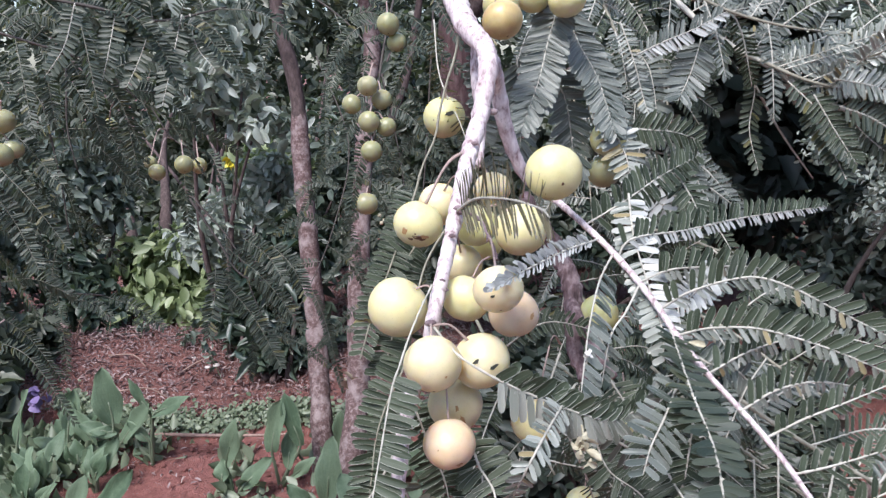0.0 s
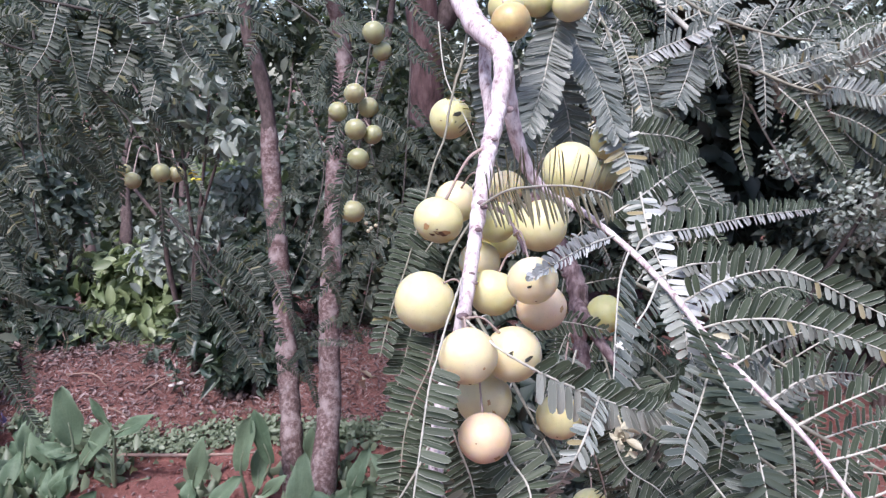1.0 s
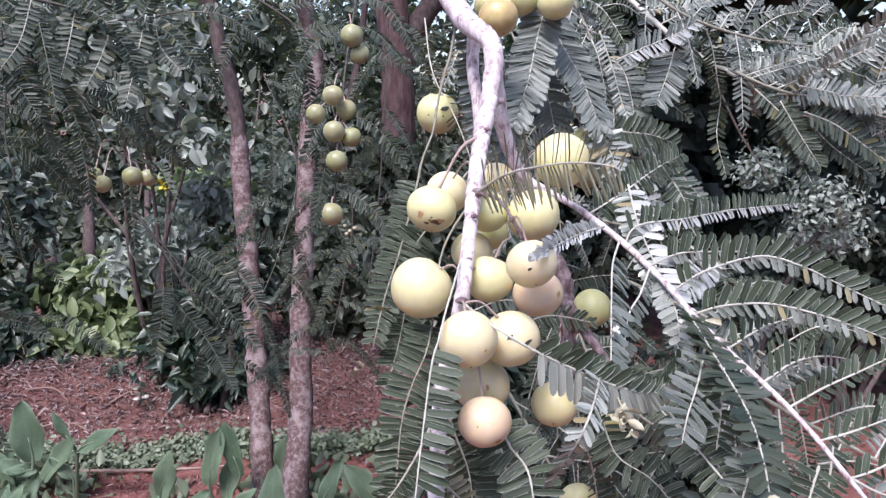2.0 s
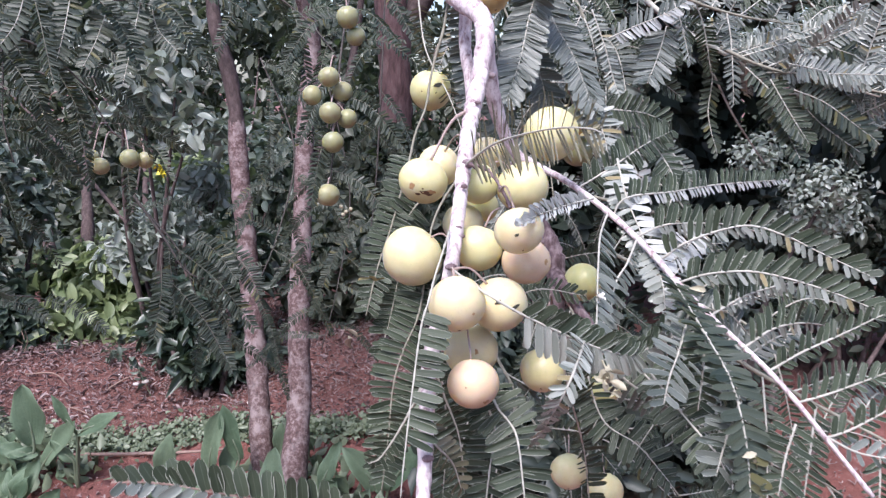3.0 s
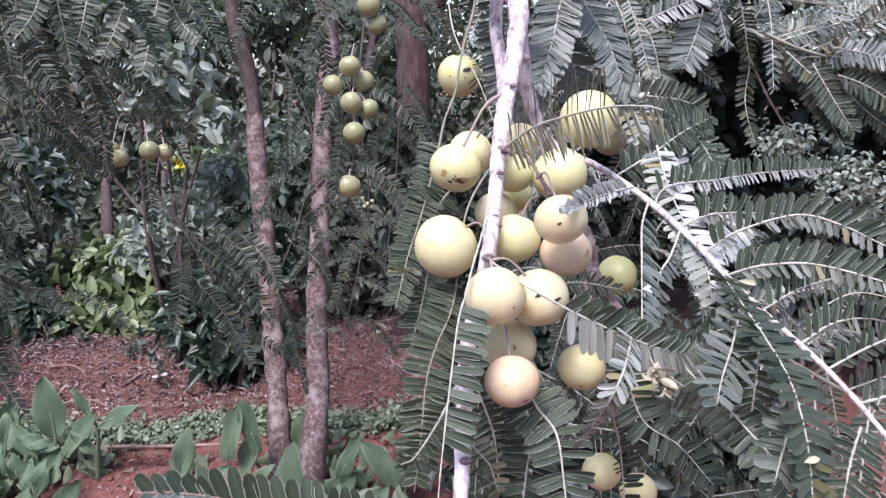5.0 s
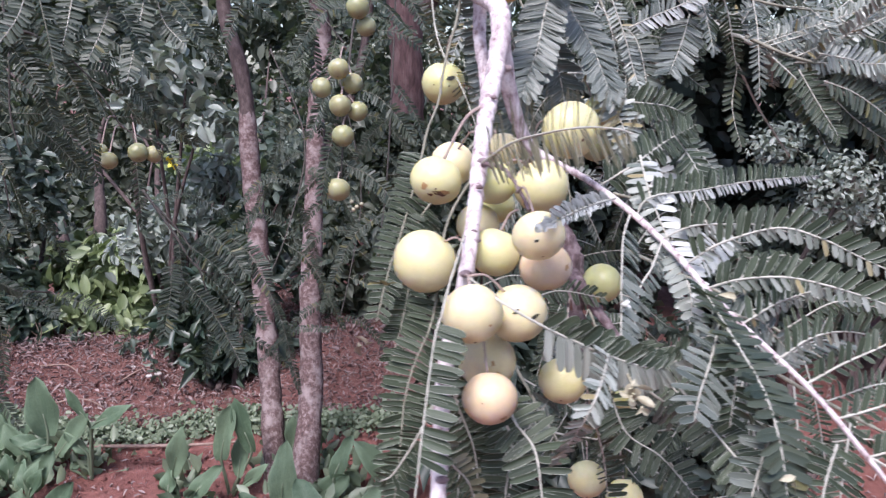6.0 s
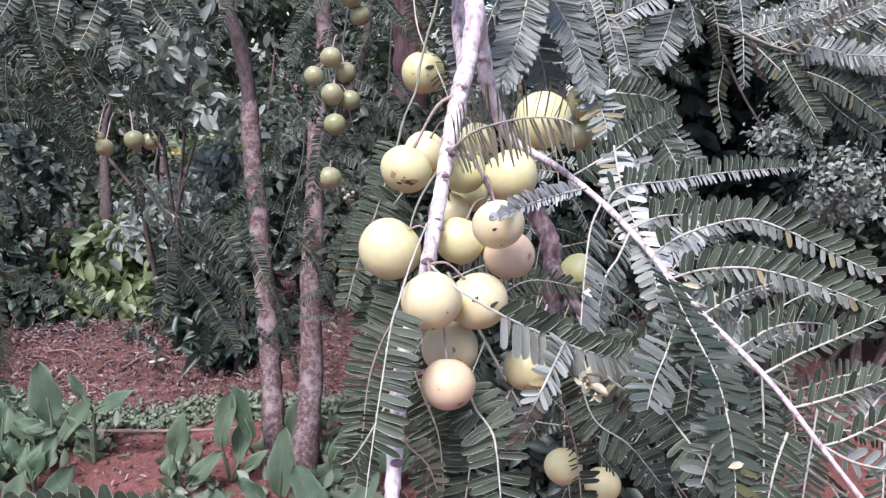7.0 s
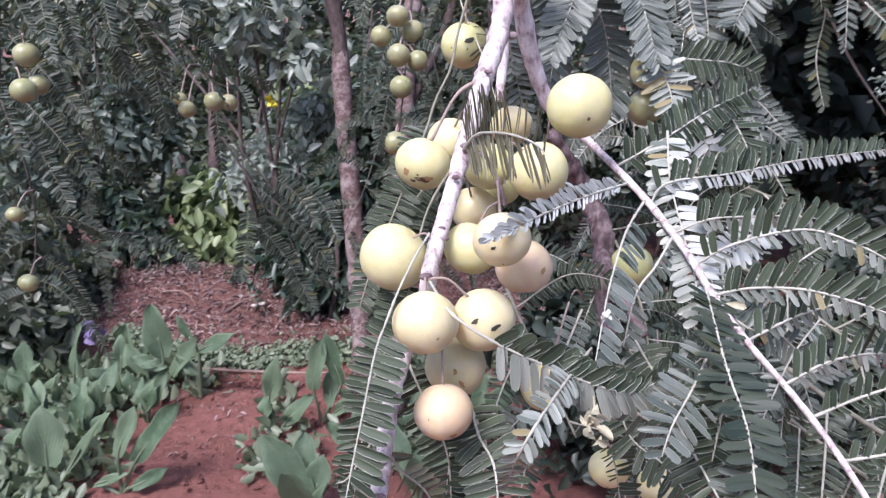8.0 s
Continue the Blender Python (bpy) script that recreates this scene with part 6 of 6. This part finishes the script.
placed_plant((-1.333, 2.411, 0.000), (((-1.293, 2.406, 0.159), (-1.302, 2.397, 0.391), 0.052, 0.06), ((-1.322, 2.399, 0.126), (-1.419, 2.391, 0.167), 0.027, 0.03), ((-1.288, 2.411, 0.117), (-1.374, 2.374, 0.143), 0.023, 0.05), ((-1.271, 2.406, 0.079), (-1.135, 2.361, 0.259), 0.035, 0.07), ((-1.369, 2.394, 0.068), (-1.442, 2.403, 0.223), 0.034, 0.08), ((-1.342, 2.408, 0.026), (-1.447, 2.390, -0.004), 0.024, 0.11)), 65)
placed_plant((-1.161, 2.394, 0.000), (((-1.131, 2.384, 0.201), (-1.193, 2.365, 0.362), 0.015, 0.09), ((-1.126, 2.393, 0.196), (-0.975, 2.363, 0.287), 0.027, 0.08), ((-1.226, 2.388, 0.008), (-1.200, 2.422, 0.045), 0.015, 0.11), ((-1.157, 2.385, 0.093), (-1.217, 2.366, 0.184), 0.020, 0.11)), 66)
placed_plant((-1.514, 2.467, 0.000), (((-1.480, 2.453, 0.072), (-1.444, 2.423, 0.289), 0.038, 0.06), ((-1.465, 2.451, 0.031), (-1.553, 2.461, 0.150), 0.031, 0.11), ((-1.450, 2.449, -0.009), (-1.566, 2.489, -0.077), 0.028, 0.03)), 67)
placed_plant((-0.766, 2.157, 0.000), (((-0.779, 2.153, 0.129), (-0.718, 2.110, 0.317), 0.035, 0.06), ((-0.800, 2.144, 0.063), (-0.793, 2.163, 0.145), 0.028, 0.07), ((-0.734, 2.149, 0.033), (-0.627, 2.159, 0.144), 0.031, 0.08)), 68)
placed_plant((-0.622, 2.233, -0.000), (((-0.636, 2.221, 0.130), (-0.590, 2.191, 0.340), 0.039, 0.09), ((-0.528, 2.214, 0.157), (-0.570, 2.194, 0.361), 0.032, 0.12), ((-0.584, 2.220, 0.060), (-0.564, 2.250, 0.216), 0.029, 0.11), ((-0.568, 2.214, 0.032), (-0.478, 2.191, 0.116), 0.022, 0.08)), 69)
placed_plant((-0.400, 1.999, 0.000), (((-0.401, 1.985, 0.081), (-0.377, 2.012, 0.298), 0.043, 0.10), ((-0.454, 1.988, 0.055), (-0.533, 2.006, 0.134), 0.027, 0.03)), 70)
placed_plant((-0.403, 2.359, 0.000), (((-0.412, 2.342, 0.043), (-0.393, 2.310, 0.234), 0.030, 0.03),), 71)
placed_plant((-0.237, 2.128, 0.000), (((-0.243, 2.112, 0.100), (-0.179, 2.125, 0.247), 0.030, 0.04), ((-0.290, 2.122, -0.022), (-0.200, 2.096, 0.115), 0.042, 0.11), ((-0.317, 2.127, -0.039), (-0.284, 2.109, 0.046), 0.036, 0.02)), 72)
placed_plant((-1.401, 1.795, 0.000), (((-1.383, 1.781, 0.115), (-1.367, 1.799, 0.313), 0.056, 0.11), ((-1.331, 1.775, 0.076), (-1.157, 1.785, 0.335), 0.013, 0.12), ((-1.472, 1.789, 0.063), (-1.401, 1.819, 0.008), 0.025, 0.08), ((-1.532, 1.794, -0.003), (-1.592, 1.809, 0.104), 0.030, 0.06)), 73)
placed_plant((-1.172, 1.802, 0.000), (((-1.096, 1.790, 0.128), (-0.943, 1.820, 0.324), 0.036, 0.02), ((-1.144, 1.785, 0.152), (-1.085, 1.807, 0.310), 0.030, 0.12), ((-1.117, 1.784, 0.038), (-1.007, 1.802, 0.092), 0.023, 0.07), ((-1.249, 1.792, 0.036), (-1.127, 1.780, 0.091), 0.015, 0.08)), 74)
placed_plant((-1.651, 1.945, 0.000), (((-1.646, 1.934, 0.040), (-1.578, 1.925, 0.147), 0.033, 0.11), ((-1.712, 1.935, 0.007), (-1.721, 1.941, 0.187), 0.033, 0.09)), 75)
placed_plant((-1.805, 2.275, 0.000), (((-1.786, 2.270, 0.123), (-1.774, 2.281, 0.286), 0.036, 0.12), ((-1.767, 2.265, 0.059), (-1.853, 2.261, 0.170), 0.032, 0.02), ((-1.726, 2.267, 0.041), (-1.644, 2.259, 0.165), 0.025, 0.02)), 76)
placed_plant((-1.650, 2.333, 0.000), (((-1.621, 2.321, 0.129), (-1.549, 2.312, 0.356), 0.027, 0.03), ((-1.585, 2.320, 0.043), (-1.476, 2.326, 0.127), 0.026, 0.09), ((-1.673, 2.326, 0.022), (-1.741, 2.306, 0.085), 0.029, 0.09)), 77)
placed_plant((-1.491, 2.392, 0.000), (((-1.468, 2.392, 0.123), (-1.455, 2.417, 0.254), 0.029, 0.09), ((-1.451, 2.373, 0.065), (-1.620, 2.402, 0.103), 0.027, 0.07), ((-1.447, 2.380, 0.025), (-1.316, 2.396, 0.086), 0.029, 0.06)), 78)

def weed(at, tall, seed, dead=False):
    """A thin upright weed: a bent stalk with small leaves, or a dead one."""
    rng = np.random.default_rng(seed)
    foot = np.array((at[0], at[1], float(height(at[0], at[1])) - 0.01))
    tip = foot + np.array((rng.normal() * 0.25, rng.normal() * 0.2, 1.0)) * tall
    bend = foot * 0.5 + tip * 0.5 + rng.normal(size=3) * 0.12 * tall
    ob = thing("weed", tuple(foot), "dead leafless weed standing in the mulch" if dead else "thin grey-green weed growing on the mulch", "weed", "weeds on the bank")
    stem(ob, (foot, bend, tip), (0.0030, 0.0022, 0.0012), STICK if dead else COVER, "stalk", sides=6, rings=10, seed=seed)
    if dead:
        for k in range(3):
            a = foot * (0.7 - 0.2 * k) + tip * (0.3 + 0.2 * k)
            stem(ob, (a, a + np.array((rng.normal(), rng.normal() * 0.5, 0.8)) * tall * 0.25), (0.0016, 0.0008), STICK, "side_stalk", sides=5, rings=6, seed=seed + k)
        return
    ms = [scatter(5, rng, foot * (1 - u) + tip * u, (0.035, 0.035, 0.02), 0.042, width=0.3) for u in (0.35, 0.55, 0.75, 0.95)]
    part("leaves", [p for m in ms for p in baked(m, BLADE)], (SHRUB_GREY,), ob)


for k, (x, y, tall) in enumerate(((-1.339, 3.393, 0.12), (-1.088, 3.050, 0.20), (-1.094, 3.220, 0.16), (-1.100, 3.400, 0.20), (-1.186, 3.301, 0.13), (-1.370, 3.323, 0.10),
                                  (-1.260, 3.440, 0.18), (-1.213, 3.500, 0.20), (-1.835, 3.454, 0.15), (-1.631, 3.429, 0.09), (-1.877, 3.315, 0.20), (-1.160, 3.150, 0.09), (-1.040, 3.340, 0.14))):
    weed((x, y), tall, 500 + k, k in (4, 8, 10, 11))
for k, (x, y, tall) in enumerate(((1.494, 2.314, 0.22), (1.462, 2.081, 0.26), (1.322, 2.026, 0.20), (1.720, 2.380, 0.28), (1.890, 2.440, 0.24), (1.610, 2.180, 0.25))):
    weed((x, y), tall, 540 + k, k != 2)
for k, (a, b) in enumerate((((-1.860, 3.330), (-1.560, 3.410)), ((-1.700, 3.200), (-1.480, 3.120)), ((-1.420, 3.350), (-1.150, 3.420)), ((-1.300, 3.060), (-1.180, 3.160)), ((-0.640, 3.050), (-0.420, 3.160)), ((-1.560, 2.930), (-1.300, 2.900)))):
    twig = thing("fallen_twig", (a[0], a[1], 0.05), "thin dry twig lying on the mulch", "twig", "twigs on the bank")
    ends = [np.array((u[0], u[1], float(height(u[0], u[1])) + 0.020)) for u in (a, b)]
    stem(twig, (ends[0], ends[0] * 0.5 + ends[1] * 0.5 + np.array((0.02, 0.03, 0.018)), ends[1]), (0.004, 0.0035, 0.002), STICK if k % 2 else TWIG, "wood", sides=7, rings=14, seed=560 + k)

stick = thing("fallen_stick", (-0.969, 2.583, 0.000), "dry pale stick lying across the red path", "stick")
stem(stick, ((-1.242, 2.516, 0.050), (-0.995, 2.482, 0.055), (-0.738, 2.478, 0.050), (-0.610, 2.486, 0.050)), (0.006, 0.007, 0.006, 0.004), STICK, "wood", sides=9)
for p, r, sd in (((-1.111, 3.056, 0.100), 0.017, 1), ((-1.145, 3.034, 0.100), 0.014, 2), ((-0.623, 2.926, 0.030), 0.014, 3), ((-1.272, 3.195, 0.080), 0.013, 4)):
    v, f = globe(sd)
    tagged(new("stone", mesh_of("stone", [(v * np.array((r, r * 0.8, r * 0.55)) + np.array(p), f, None, 0)], (STONE,))), "small pale stone on the mulch", "stone", "stones on the mulch")
flower = thing("yellow_flower", (-0.917, 3.017, 1.063), "single yellow flower on a shrub", "flower")
fl = scatter(9, np.random.default_rng(5), (-0.925, 3.023, 1.084), (0.012, 0.012, 0.03), 0.035, width=0.35)
part("petals", baked(fl, BLADE), (PETAL,), flower)
stem(flower, ((-0.917, 3.014, 1.051), (-0.952, 3.191, 0.926), (-1.080, 3.659, 0.703)), (0.003, 0.003, 0.004), COVER, "stalk", sides=6, rings=10)
VIOLET = plain_material("violet_petal", (0.12, 0.085, 0.19), (0.19, 0.145, 0.29), 80.0, 0.6)
violet = thing("violet_flower", (-1.685, 2.567, 0.180), "small violet flower beside the leafy clump", "flower")
part("petals", baked(scatter(18, np.random.default_rng(15), (-1.685, 2.570, 0.195), (0.035, 0.03, 0.035), 0.04, width=0.4), OVAL), (VIOLET,), violet)
stem(violet, ((-1.685, 2.567, 0.180), (-1.704, 2.565, 0.119), (-1.731, 2.556, 0.014)), (0.002, 0.0022, 0.003), COVER, "stalk", sides=6, rings=10)
